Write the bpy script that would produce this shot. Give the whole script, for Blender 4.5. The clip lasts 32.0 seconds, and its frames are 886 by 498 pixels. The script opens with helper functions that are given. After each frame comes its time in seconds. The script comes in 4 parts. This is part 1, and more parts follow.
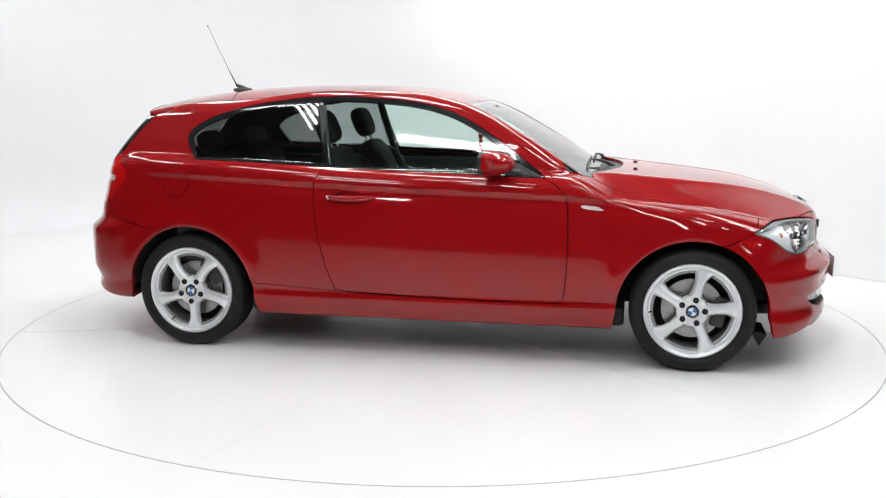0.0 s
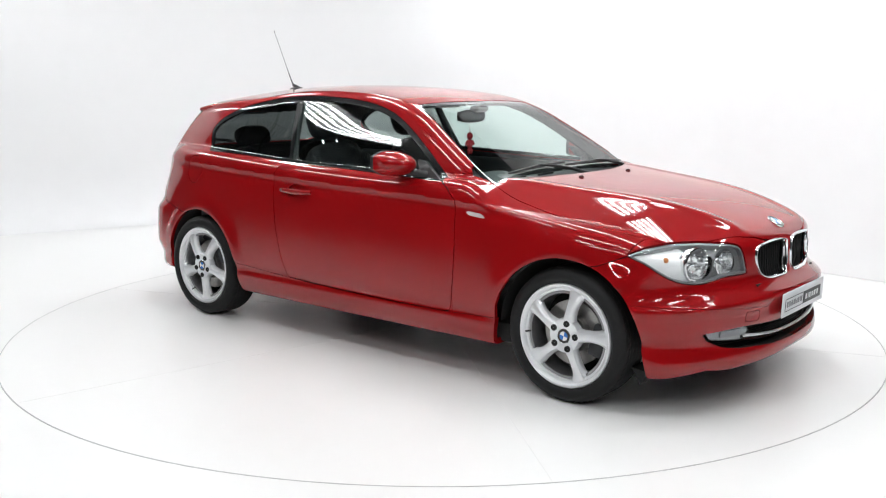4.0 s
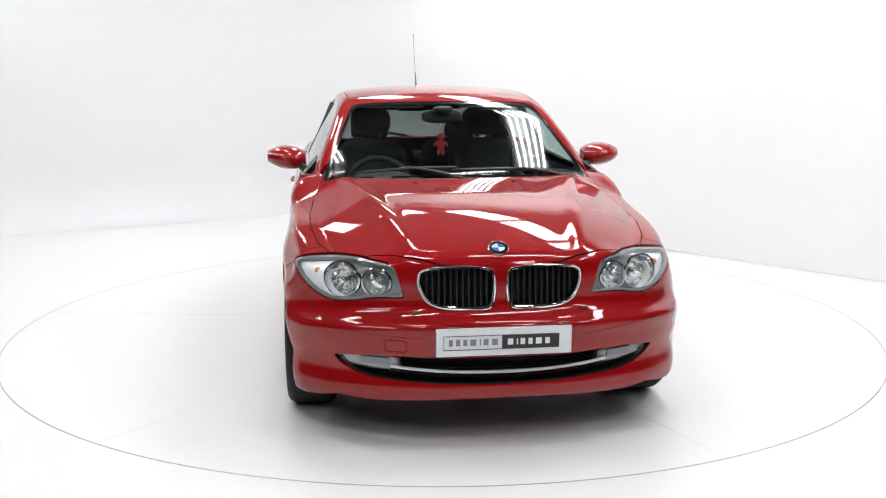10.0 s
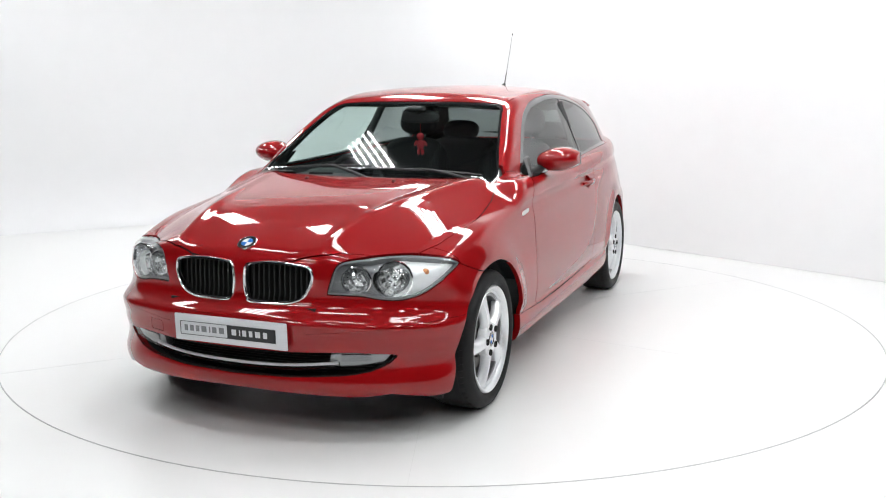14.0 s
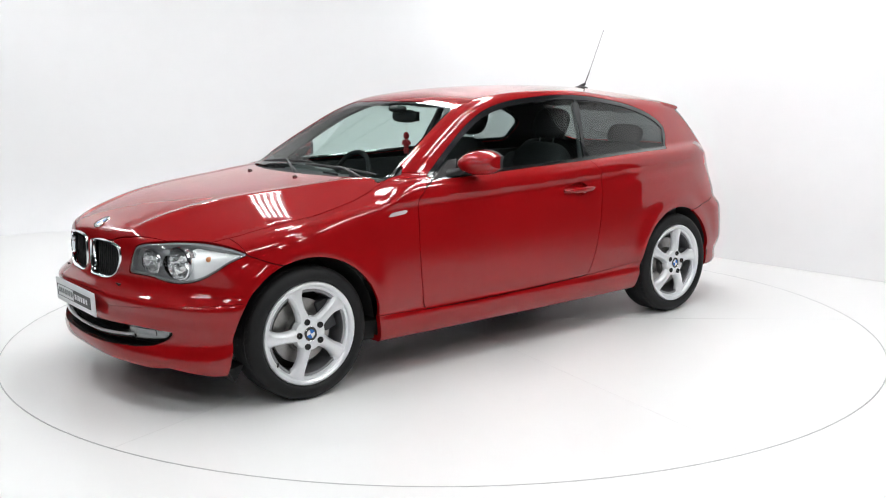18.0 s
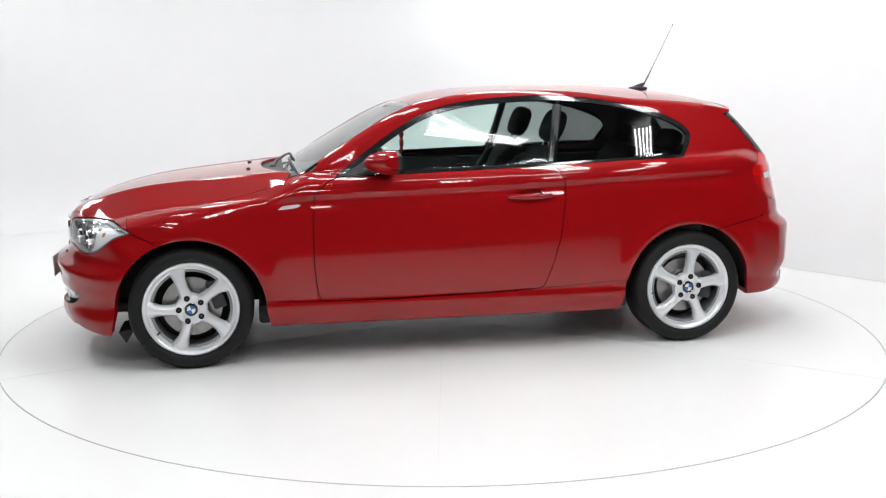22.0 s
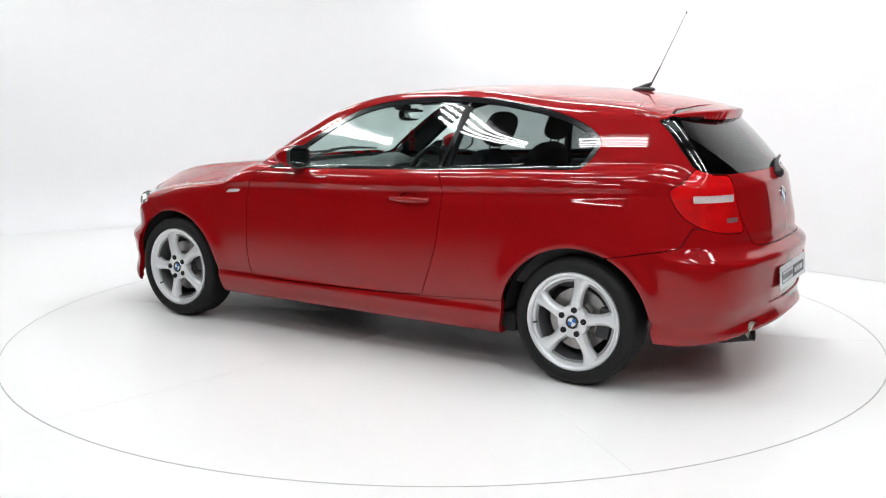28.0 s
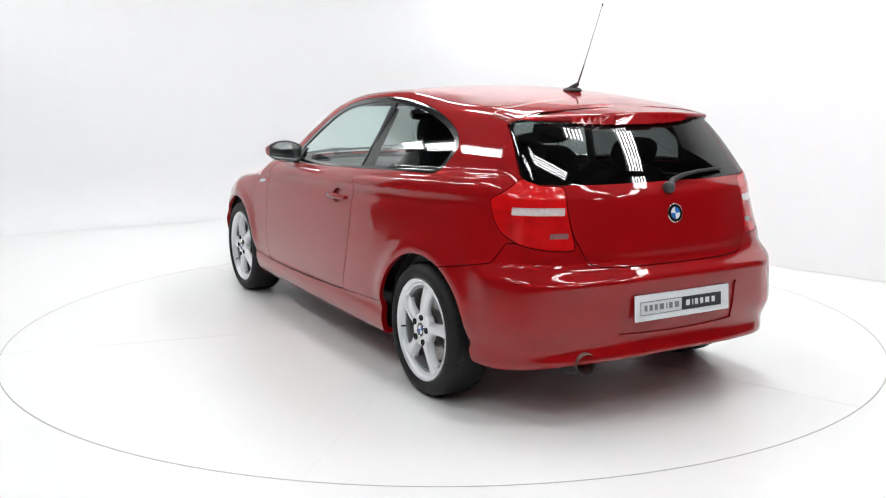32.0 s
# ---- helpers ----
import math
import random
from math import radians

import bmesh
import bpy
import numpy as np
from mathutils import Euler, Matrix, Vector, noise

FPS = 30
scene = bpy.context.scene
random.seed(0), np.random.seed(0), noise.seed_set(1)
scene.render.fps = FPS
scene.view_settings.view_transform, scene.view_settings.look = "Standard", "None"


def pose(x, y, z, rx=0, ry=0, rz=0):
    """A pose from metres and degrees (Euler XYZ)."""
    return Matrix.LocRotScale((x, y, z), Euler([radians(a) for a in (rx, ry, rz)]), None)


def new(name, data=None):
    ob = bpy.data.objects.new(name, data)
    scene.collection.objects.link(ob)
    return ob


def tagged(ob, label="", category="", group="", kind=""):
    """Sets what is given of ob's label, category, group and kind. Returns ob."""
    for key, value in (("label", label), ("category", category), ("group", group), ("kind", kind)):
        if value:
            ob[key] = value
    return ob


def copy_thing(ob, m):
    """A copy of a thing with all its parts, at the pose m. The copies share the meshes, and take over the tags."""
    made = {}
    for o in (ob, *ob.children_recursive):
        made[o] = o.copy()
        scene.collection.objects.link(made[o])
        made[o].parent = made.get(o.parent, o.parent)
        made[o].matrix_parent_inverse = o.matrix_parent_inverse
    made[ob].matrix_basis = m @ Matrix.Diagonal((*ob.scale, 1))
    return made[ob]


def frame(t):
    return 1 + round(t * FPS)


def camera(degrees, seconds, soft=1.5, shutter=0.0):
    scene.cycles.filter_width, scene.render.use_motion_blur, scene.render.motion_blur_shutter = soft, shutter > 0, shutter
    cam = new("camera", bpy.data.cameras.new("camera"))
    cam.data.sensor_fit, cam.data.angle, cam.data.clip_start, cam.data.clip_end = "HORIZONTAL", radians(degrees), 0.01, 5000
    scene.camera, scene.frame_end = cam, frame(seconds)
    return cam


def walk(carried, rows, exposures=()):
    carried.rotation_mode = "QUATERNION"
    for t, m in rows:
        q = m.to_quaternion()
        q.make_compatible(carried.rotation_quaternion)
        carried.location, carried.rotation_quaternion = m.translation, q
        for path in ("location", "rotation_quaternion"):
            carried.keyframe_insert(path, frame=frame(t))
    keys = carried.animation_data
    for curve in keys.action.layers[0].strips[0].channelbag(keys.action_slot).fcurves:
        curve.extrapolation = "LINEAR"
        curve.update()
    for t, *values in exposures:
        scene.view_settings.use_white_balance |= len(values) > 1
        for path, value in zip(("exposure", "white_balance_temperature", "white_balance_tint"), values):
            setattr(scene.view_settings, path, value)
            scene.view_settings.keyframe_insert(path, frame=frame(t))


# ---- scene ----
# ---------------------------------------------------------------- camera
cam = camera(50.03, 32.0, soft=1.1)
EYE = Vector((0, -5.689, 1.418))
CAM_POSE = Matrix.Translation(EYE) @ Matrix.Rotation(radians(-0.039), 4, "Z") @ Matrix.Rotation(radians(90 - 9.864), 4, "X") @ Matrix.Rotation(radians(-0.189), 4, "Z")
walk(cam, [(0, CAM_POSE), (32, CAM_POSE)], exposures=[(0, 0.0), (32, 0.0)])

# heading of the car on the turntable, degrees, second by second
HEADING = [-11.37, -18.47, -25.57, -32.69, -39.84, -47.01, -54.18, -61.35, -68.54, -75.76, -82.98, -90.24, -97.48, -104.74, -111.97, -119.17, -126.37,
           -133.56, -140.74, -147.91, -155.1, -162.3, -169.47, -176.63, -183.78, -190.95, -198.12, -205.29, -212.46, -219.6, -226.72, -233.84, -240.96]
CAR_OFF = Vector((0.0994, -0.0315, 0))

# ---------------------------------------------------------------- light
world = bpy.data.worlds.new("world")
scene.world = world
world.use_nodes = True
world.node_tree.nodes["Background"].inputs[0].default_value = (0.8, 0.85, 0.9, 1)
world.node_tree.nodes["Background"].inputs[1].default_value = 0.4
TUBE_POWER = 34.0


# ---------------------------------------------------------------- materials
def node_mat(name):
    m = bpy.data.materials.new(name)
    m.use_nodes = True
    return m, m.node_tree.nodes, m.node_tree.links, m.node_tree.nodes["Principled BSDF"]


def mat(name, color, rough=0.5, metal=0.0, coat=0.0, vary=0.08, scale=12.0, bump=0.0, bump_scale=200.0, spec=0.5, coat_rough=0.03, rough_vary=0.0):
    """A Principled surface with two scales of mottling and a fine relief."""
    m, n, l, b = node_mat(name)
    b.inputs["Roughness"].default_value = rough
    b.inputs["Metallic"].default_value = metal
    b.inputs["Coat Weight"].default_value = coat
    b.inputs["Coat Roughness"].default_value = coat_rough
    b.inputs["Specular IOR Level"].default_value = spec
    co = n.new("ShaderNodeTexCoord")
    big, small, mix = n.new("ShaderNodeTexNoise"), n.new("ShaderNodeTexNoise"), n.new("ShaderNodeMath")
    big.inputs["Scale"].default_value, small.inputs["Scale"].default_value = scale, scale * 9
    mix.operation = "ADD"
    for t in (big, small):
        l.new(co.outputs["Object"], t.inputs["Vector"])
    l.new(big.outputs["Fac"], mix.inputs[0])
    l.new(small.outputs["Fac"], mix.inputs[1])
    ramp = n.new("ShaderNodeMapRange")
    ramp.inputs["From Min"].default_value, ramp.inputs["From Max"].default_value = 0.6, 1.4
    ramp.inputs["To Min"].default_value, ramp.inputs["To Max"].default_value = 1 - vary, 1 + vary
    l.new(mix.outputs[0], ramp.inputs["Value"])
    mul = n.new("ShaderNodeVectorMath")
    mul.operation = "SCALE"
    mul.inputs[0].default_value = color
    l.new(ramp.outputs["Result"], mul.inputs["Scale"])
    l.new(mul.outputs["Vector"], b.inputs["Base Color"])
    if rough_vary:
        r2 = n.new("ShaderNodeMapRange")
        r2.inputs["From Min"].default_value, r2.inputs["From Max"].default_value = 0.6, 1.4
        r2.inputs["To Min"].default_value, r2.inputs["To Max"].default_value = max(rough - rough_vary, 0), rough + rough_vary
        l.new(mix.outputs[0], r2.inputs["Value"])
        l.new(r2.outputs["Result"], b.inputs["Roughness"])
    if bump:
        fine, bp = n.new("ShaderNodeTexNoise"), n.new("ShaderNodeBump")
        fine.inputs["Scale"].default_value = bump_scale
        l.new(co.outputs["Object"], fine.inputs["Vector"])
        bp.inputs["Strength"].default_value, bp.inputs["Distance"].default_value = bump, 0.002
        l.new(fine.outputs["Fac"], bp.inputs["Height"])
        l.new(bp.outputs["Normal"], b.inputs["Normal"])
    return m


def glass_mat(name, tint, gloss=0.04):
    """A thin pane: tinted see-through sheet with a mirror gloss that grows at glancing angles."""
    m, n, l, b = node_mat(name)
    n.remove(b)
    out = n["Material Output"]
    tr, gl, mx, lw, pw, sc = (n.new("ShaderNode" + s) for s in ("BsdfTransparent", "BsdfGlossy", "MixShader", "LayerWeight", "Math", "Math"))
    tr.inputs["Color"].default_value = (*tint, 1)
    gl.inputs["Roughness"].default_value = 0.0
    gl.inputs["Color"].default_value = (1, 1, 1, 1)
    lw.inputs["Blend"].default_value = 0.5
    pw.operation, pw.inputs[1].default_value = "POWER", 5.0
    sc.operation, sc.inputs[1].default_value, sc.inputs[2].default_value = "MULTIPLY_ADD", 0.9, gloss
    l.new(lw.outputs["Facing"], pw.inputs[0])
    l.new(pw.outputs[0], sc.inputs[0])
    l.new(sc.outputs[0], mx.inputs["Fac"])
    l.new(tr.outputs[0], mx.inputs[1])
    l.new(gl.outputs[0], mx.inputs[2])
    l.new(mx.outputs[0], out.inputs["Surface"])
    return m


def glow_mat(name, color, power):
    m, n, l, b = node_mat(name)
    b.inputs["Emission Color"].default_value = (*color, 1)
    b.inputs["Emission Strength"].default_value = power
    b.inputs["Base Color"].default_value = (0.8, 0.8, 0.8, 1)
    return m


PAINT = mat("red_car_paint", (0.29, 0.0016, 0.0034), rough=0.5, coat=1.0, vary=0.02, scale=3, coat_rough=0.004, spec=0.05)
DARK_PLASTIC = mat("dark_plastic", (0.018, 0.018, 0.019), rough=0.45, vary=0.2, bump=0.15, bump_scale=600)
GLOSS_BLACK = mat("gloss_black_trim", (0.010, 0.010, 0.011), rough=0.12, coat=0.6, vary=0.1)
RUBBER = mat("tyre_rubber", (0.011, 0.011, 0.0115), rough=0.6, vary=0.25, scale=20, bump=0.2, bump_scale=300, rough_vary=0.08, spec=0.25)
SHELL = mat("dark_inner_shell", (0.012, 0.012, 0.012), rough=0.8, vary=0.2)
ALLOY = mat("silver_alloy", (0.80, 0.81, 0.83), rough=0.36, metal=0.45, coat=0.3, vary=0.02)
ALLOY_DARK = mat("alloy_barrel", (0.30, 0.30, 0.31), rough=0.45, metal=0.7, vary=0.1)
IRON = mat("brake_iron", (0.36, 0.35, 0.34), rough=0.32, metal=0.85, vary=0.2, scale=30)
CHROME = mat("chrome", (0.82, 0.83, 0.85), rough=0.06, metal=1.0, vary=0.02)
SATIN = mat("satin_grey_bezel", (0.22, 0.225, 0.235), rough=0.35, metal=0.3, vary=0.06)
CLOTH = mat("charcoal_seat_cloth", (0.020, 0.020, 0.022), rough=0.9, vary=0.3, scale=25, bump=0.5, bump_scale=900)
TRIM = mat("dark_grey_interior_plastic", (0.030, 0.031, 0.033), rough=0.55, vary=0.15, bump=0.3, bump_scale=500)
HEADLINER = mat("pale_grey_headliner", (0.35, 0.36, 0.37), rough=0.9, vary=0.06)
PLATE_WHITE = mat("plate_white", (0.74, 0.75, 0.77), rough=0.35, vary=0.03)
PLATE_DARK = mat("plate_dark", (0.02, 0.021, 0.023), rough=0.4, vary=0.1)
BLUE = mat("emblem_blue", (0.03, 0.16, 0.50), rough=0.2, coat=0.8)
WHITE = mat("emblem_white", (0.72, 0.74, 0.76), rough=0.2, coat=0.8)
LAMP_RED = mat("red_lamp_lens", (0.60, 0.004, 0.005), rough=0.25, coat=0.8, vary=0.12, scale=18, spec=0.2, coat_rough=0.01)
LAMP_RED_DEEP = mat("deep_red_lamp_lens", (0.48, 0.003, 0.004), rough=0.25, coat=0.8, vary=0.25, scale=22, spec=0.2, coat_rough=0.01)
LAMP_CLEAR = mat("clear_ribbed_lamp_lens", (0.62, 0.55, 0.54), rough=0.15, coat=1.0, vary=0.2, scale=60)
LAMP_SMOKE = mat("smoked_lamp_lens", (0.26, 0.12, 0.12), rough=0.2, coat=1.0, vary=0.2, scale=60)
AMBER = mat("amber_bulb", (0.62, 0.25, 0.10), rough=0.25, coat=0.5)
REFLECTOR = mat("lamp_reflector", (0.93, 0.94, 0.95), rough=0.12, metal=0.9, vary=0.05, scale=40)
LAMP_SILVER = mat("bright_lamp_silver", (0.92, 0.93, 0.94), rough=0.5, metal=0.0, coat=0.3, vary=0.05, scale=50)
EXHAUST = mat("sooty_steel", (0.30, 0.27, 0.23), rough=0.35, metal=0.9, vary=0.3, scale=40)
RED_TOY = mat("red_plush", (0.42, 0.02, 0.03), rough=0.9, vary=0.2, scale=60, bump=0.6)
GLASS = glass_mat("window_glass", (0.80, 0.905, 0.875), 0.05)
GLASS_DARK = glass_mat("privacy_glass", (0.37, 0.40, 0.395), 0.05)
GLASS_REAR = glass_mat("rear_privacy_glass", (0.20, 0.215, 0.215), 0.05)
LENS = glass_mat("lamp_lens", (0.97, 0.98, 0.98), 0.04)
STUDIO_WHITE = mat("studio_white_paint", (0.80, 0.80, 0.805), rough=0.8, vary=0.010, scale=0.7, spec=0.2)
FLOOR_WHITE = mat("studio_white_floor", (0.83, 0.83, 0.82), rough=0.30, vary=0.006, scale=1.3, spec=0.4)
GAP_GREY = mat("grey_edge", (0.52, 0.52, 0.52), rough=0.5, metal=0.3)
JOINT_GREY = mat("joint_grey", (0.74, 0.74, 0.73), rough=0.4, vary=0.10, scale=5)
GAP_DARK = mat("turntable_gap", (0.12, 0.12, 0.12), rough=0.9)
CONCRETE = mat("grey_concrete", (0.16, 0.155, 0.15), rough=0.75, vary=0.15, scale=2, bump=0.2, bump_scale=90)
SHED_GREY = mat("shed_roof_sheet", (0.20, 0.205, 0.21), rough=0.7, vary=0.1, scale=2)
SHED_DARK = mat("shed_beam_steel", (0.045, 0.046, 0.05), rough=0.6, vary=0.15)
SHED_WALL = mat("shed_block_wall", (0.07, 0.07, 0.073), rough=0.85, vary=0.12, scale=2)
TUBE = glow_mat("fluorescent_tube", (0.97, 0.99, 1.0), TUBE_POWER)
FIXTURE = mat("grey_enamel_fixture", (0.22, 0.22, 0.22), rough=0.4, vary=0.03)


# ---------------------------------------------------------------- mesh helpers
def part(name, bm, material, parent, label="", smooth=True):
    """Links a bmesh as one mesh object under a thing or a part."""
    me = bpy.data.meshes.new(name)
    bm.normal_update()
    bm.to_mesh(me)
    bm.free()
    return link_part(name, me, material, parent, label, smooth)


def link_part(name, me, material, parent, label="", smooth=True):
    me.materials.append(material)
    if smooth:
        me.polygons.foreach_set("use_smooth", [True] * len(me.polygons))
        me.set_sharp_from_angle(angle=radians(38))
    ob = new(name, me)
    ob.parent = parent
    if label:
        tagged(ob, label)
    return ob


def raw(verts, faces):
    bm = bmesh.new()
    vs = [bm.verts.new(v) for v in verts]
    for f in faces:
        try:
            bm.faces.new([vs[i] for i in f])
        except ValueError:
            pass
    bmesh.ops.recalc_face_normals(bm, faces=bm.faces)
    return bm


def box(size, at=(0, 0, 0), bevel=0.0, m=None, seg=2):
    bm = bmesh.new()
    bmesh.ops.create_cube(bm, size=1.0, matrix=Matrix.Translation(at) @ (m or Matrix()) @ Matrix.Diagonal((*size, 1)))
    if bevel:
        bmesh.ops.bevel(bm, geom=bm.edges[:], offset=bevel, segments=seg, affect="EDGES", profile=0.5)
    return bm


def joined(*parts_):
    out = bmesh.new()
    for b in parts_:
        me = bpy.data.meshes.new("tmp")
        b.to_mesh(me)
        b.free()
        out.from_mesh(me)
        bpy.data.meshes.remove(me)
    return out


def moved(bm, m):
    bmesh.ops.transform(bm, matrix=m, verts=bm.verts)
    if m.determinant() < 0:
        bmesh.ops.reverse_faces(bm, faces=bm.faces)
    return bm


def lathe(profile, n=48, axis="Y", closed=True):
    """Turns (radius, along) pairs round an axis."""
    verts, faces = [], []
    k = len(profile)
    for i in range(n):
        a = 2 * math.pi * i / n
        for r, h in profile:
            verts.append((r * math.cos(a), h, r * math.sin(a)) if axis == "Y" else (h, r * math.cos(a), r * math.sin(a)) if axis == "X" else (r * math.cos(a), r * math.sin(a), h))
    for i in range(n):
        j = (i + 1) % n
        for s in range(k if closed else k - 1):
            q = (s + 1) % k
            faces.append((i * k + s, i * k + q, j * k + q, j * k + s))
    return raw(verts, faces)


def tube(points, radius, n=8, cap=True):
    """A round bar along a line of points; radius may be a list."""
    pts = [Vector(p) for p in points]
    rad = radius if isinstance(radius, (list, tuple)) else [radius] * len(pts)
    verts, faces = [], []
    up = Vector((0.13, 0.31, 0.94))
    for i, p in enumerate(pts):
        d = (pts[min(i + 1, len(pts) - 1)] - pts[max(i - 1, 0)]).normalized()
        s = d.cross(up).normalized()
        t = s.cross(d)
        for k in range(n):
            a = 2 * math.pi * k / n
            verts.append(p + (s * math.cos(a) + t * math.sin(a)) * rad[i])
    for i in range(len(pts) - 1):
        for k in range(n):
            q = (k + 1) % n
            faces.append((i * n + k, i * n + q, (i + 1) * n + q, (i + 1) * n + k))
    if cap:
        faces += [tuple(range(n)), tuple(range((len(pts) - 1) * n, len(pts) * n))]
    return raw(verts, faces)


def blob(size, at=(0, 0, 0), power=2.6, n=24, m_=14, turn=None):
    """A rounded cushion: a superellipsoid."""
    verts, faces = [], []
    e = 2 / power

    def sp(v):
        return math.copysign(abs(v) ** e, v)

    for i in range(m_ + 1):
        la = -math.pi / 2 + math.pi * i / m_
        for j in range(n):
            lo = 2 * math.pi * j / n
            verts.append((size[0] / 2 * sp(math.cos(la)) * sp(math.cos(lo)), size[1] / 2 * sp(math.cos(la)) * sp(math.sin(lo)), size[2] / 2 * sp(math.sin(la))))
    for i in range(m_):
        for j in range(n):
            q = (j + 1) % n
            faces.append((i * n + j, i * n + q, (i + 1) * n + q, (i + 1) * n + j))
    bm = raw(verts, faces)
    bmesh.ops.remove_doubles(bm, verts=bm.verts, dist=1e-5)
    return moved(bm, Matrix.Translation(at) @ (turn or Matrix()))
# ---------------------------------------------------------------- the studio
def structure(name, bm, material, label, smooth=False):
    ob = part(name, bm, material, None, smooth=smooth)
    return tagged(ob, label, name.split("_")[0], kind="structure")


TABLE_R = 2.493
FLOOR_EDGE = 7.4  # the white paint ends behind the camera


def disc(r, z, n=128, inner=0.0, thick=0.0):
    prof = [(inner, z), (r, z)] if not thick else [(inner, z), (r - .004, z), (r, z - .004), (r, z - thick), (inner, z - thick)]
    return lathe(prof, n, "Z", closed=bool(thick) and inner > 0)


def studio():
    # floor outside the turntable, with a round hole for it
    n = 128
    ring = [((TABLE_R + .0035) * math.cos(2 * math.pi * i / n), (TABLE_R + .0035) * math.sin(2 * math.pi * i / n), 0) for i in range(n)]
    far = []
    for i in range(n):
        c, s = math.cos(2 * math.pi * i / n), math.sin(2 * math.pi * i / n)
        k = min(14 / max(abs(c), abs(s)), FLOOR_EDGE / -s if s < 0 else 99)
        far.append((c * k, s * k, 0))
    down = [(x, y, -.06) for x, y, _ in ring]
    faces = []
    for i in range(n):
        j = (i + 1) % n
        faces += [(i, n + i, n + j, j), (i, j, 2 * n + j, 2 * n + i)]
    bm = raw(ring + far + down, faces)
    structure("floor", bm, FLOOR_WHITE, "glossy white painted studio floor round a turntable")
    structure("floor_shed", box((28, 14 - FLOOR_EDGE, .04), (0, -(14 + FLOOR_EDGE) / 2, -.02)), CONCRETE, "bare grey concrete shed floor")
    structure("pit_floor", box((6, 6, .04), (0, 0, -.1)), GAP_DARK, "dark pit below the turntable")

    # the white cyclorama: one wall with a coved foot, a rounded corner, one wall that meets the floor sharply
    a, corner, b = Vector((-6.2, 2.804, 0)), Vector((-1.05, 5.62, 0)), Vector((4.0, .095, 0))
    d1, d2 = (corner - a).normalized(), (b - corner).normalized()
    path = [a + (corner - a) * t / 12 for t in range(12)]
    p0, p1 = corner - d1 * 1.3, corner + d2 * 1.3
    path = [p for p in path if (p - corner).length > 1.4]
    arc = []
    for k in range(13):
        t = k / 12
        arc.append(p0 * (1 - t) ** 2 + corner * 2 * t * (1 - t) + p1 * t * t)
    tail = [p1 + (b - p1) * t / 12 for t in range(1, 13)]
    pts = path + arc + tail
    verts, faces = [], []
    m = 14
    for i, p in enumerate(pts):
        d = (pts[min(i + 1, len(pts) - 1)] - pts[max(i - 1, 0)]).normalized()
        out = Vector((-d.y, d.x, 0))
        cove = .55 * max(0.0, min(1.0, (len(path) + 6 - i) / 6))
        cove = max(cove, .004)
        for k in range(m):
            if k < 10:
                g = math.pi / 2 * k / 9
                off, z = -cove * (1 - math.sin(g)), cove * (1 - math.cos(g)) + .002
            else:
                off, z = 0, cove + .002 + (3.9 - cove) * (k - 9) / 4
            q = p + out * off
            verts.append((q.x, q.y, z))
        q = p + out * .12
        verts.append((q.x, q.y, 3.9))
        verts.append((q.x, q.y, 0))
    w = m + 2
    for i in range(len(pts) - 1):
        for k in range(w - 1):
            faces.append((i * w + k, (i + 1) * w + k, (i + 1) * w + k + 1, i * w + k + 1))
    structure("wall_cyclorama", raw(verts, faces), STUDIO_WHITE, "smooth white studio wall with a rounded corner and coved foot", smooth=True)

    # the shed round it
    for nm, size, at in (("wall_north", (28, .2, 7), (0, 13.9, 3.5)), ("wall_south", (28, .2, 7), (0, -13.9, 3.5)),
                         ("wall_east", (.2, 27.6, 7), (13.9, 0, 3.5)), ("wall_west", (.2, 27.6, 7), (-13.9, 0, 3.5))):
        structure(nm, box(size, at), SHED_WALL, "plain grey shed wall behind the studio")
    ns = 20
    verts, faces = [], []
    for i in range(ns + 1):
        u = -14 + 28 * i / ns
        h = 5.1 + 1.5 * (1 - (u / 14) ** 2)
        for v, dz in ((-14, 0), (14, 0), (14, .1), (-14, .1)):
            verts.append((u, v, h + dz))
    for i in range(ns):
        for k in range(4):
            faces.append((i * 4 + k, i * 4 + (k + 1) % 4, i * 4 + 4 + (k + 1) % 4, i * 4 + 4 + k))
    structure("ceiling", raw(verts, faces), SHED_GREY, "grey curved sheet-metal shed roof", smooth=True)
    for j in range(24):
        v = -13.2 + 1.15 * j
        pts = [(-13.8 + 27.6 * i / 16, v, 5.02 + 1.5 * (1 - ((-13.8 + 27.6 * i / 16) / 14) ** 2)) for i in range(17)]
        bm = tube(pts, .035, 6)
        tagged(part("roof_beam", bm, SHED_DARK, None), "dark steel beam under the shed roof", "beam", "roof beams")


# banks of fluorescent tubes in slanting rows: x, y, z, heading in degrees, tubes, length
BANKS = [(-5.2, 2.9, 3.6, -60, 5, 1.5), (-4.5, 1.4, 3.6, -62, 5, 1.5), (-3.85, -.2, 3.6, -66, 5, 1.5)]
BANKS += [(-2.49, 2.5, 3.6, -70, 5, 1.5), (-1.15, .75, 3.6, -70, 5, 1.2), (-.6, 3.5, 3.6, -68, 5, 1.4), (-.4, -.6, 3.6, -66, 5, 1.3), (-2.2, -1.5, 3.6, -62, 4, 1.2)]
BANKS += [(.45, 2.5, 3.6, -70, 5, 1.5), (1.02, .85, 3.6, -71, 5, 1.5), (1.48, -.8, 3.6, -73, 5, 1.4)]
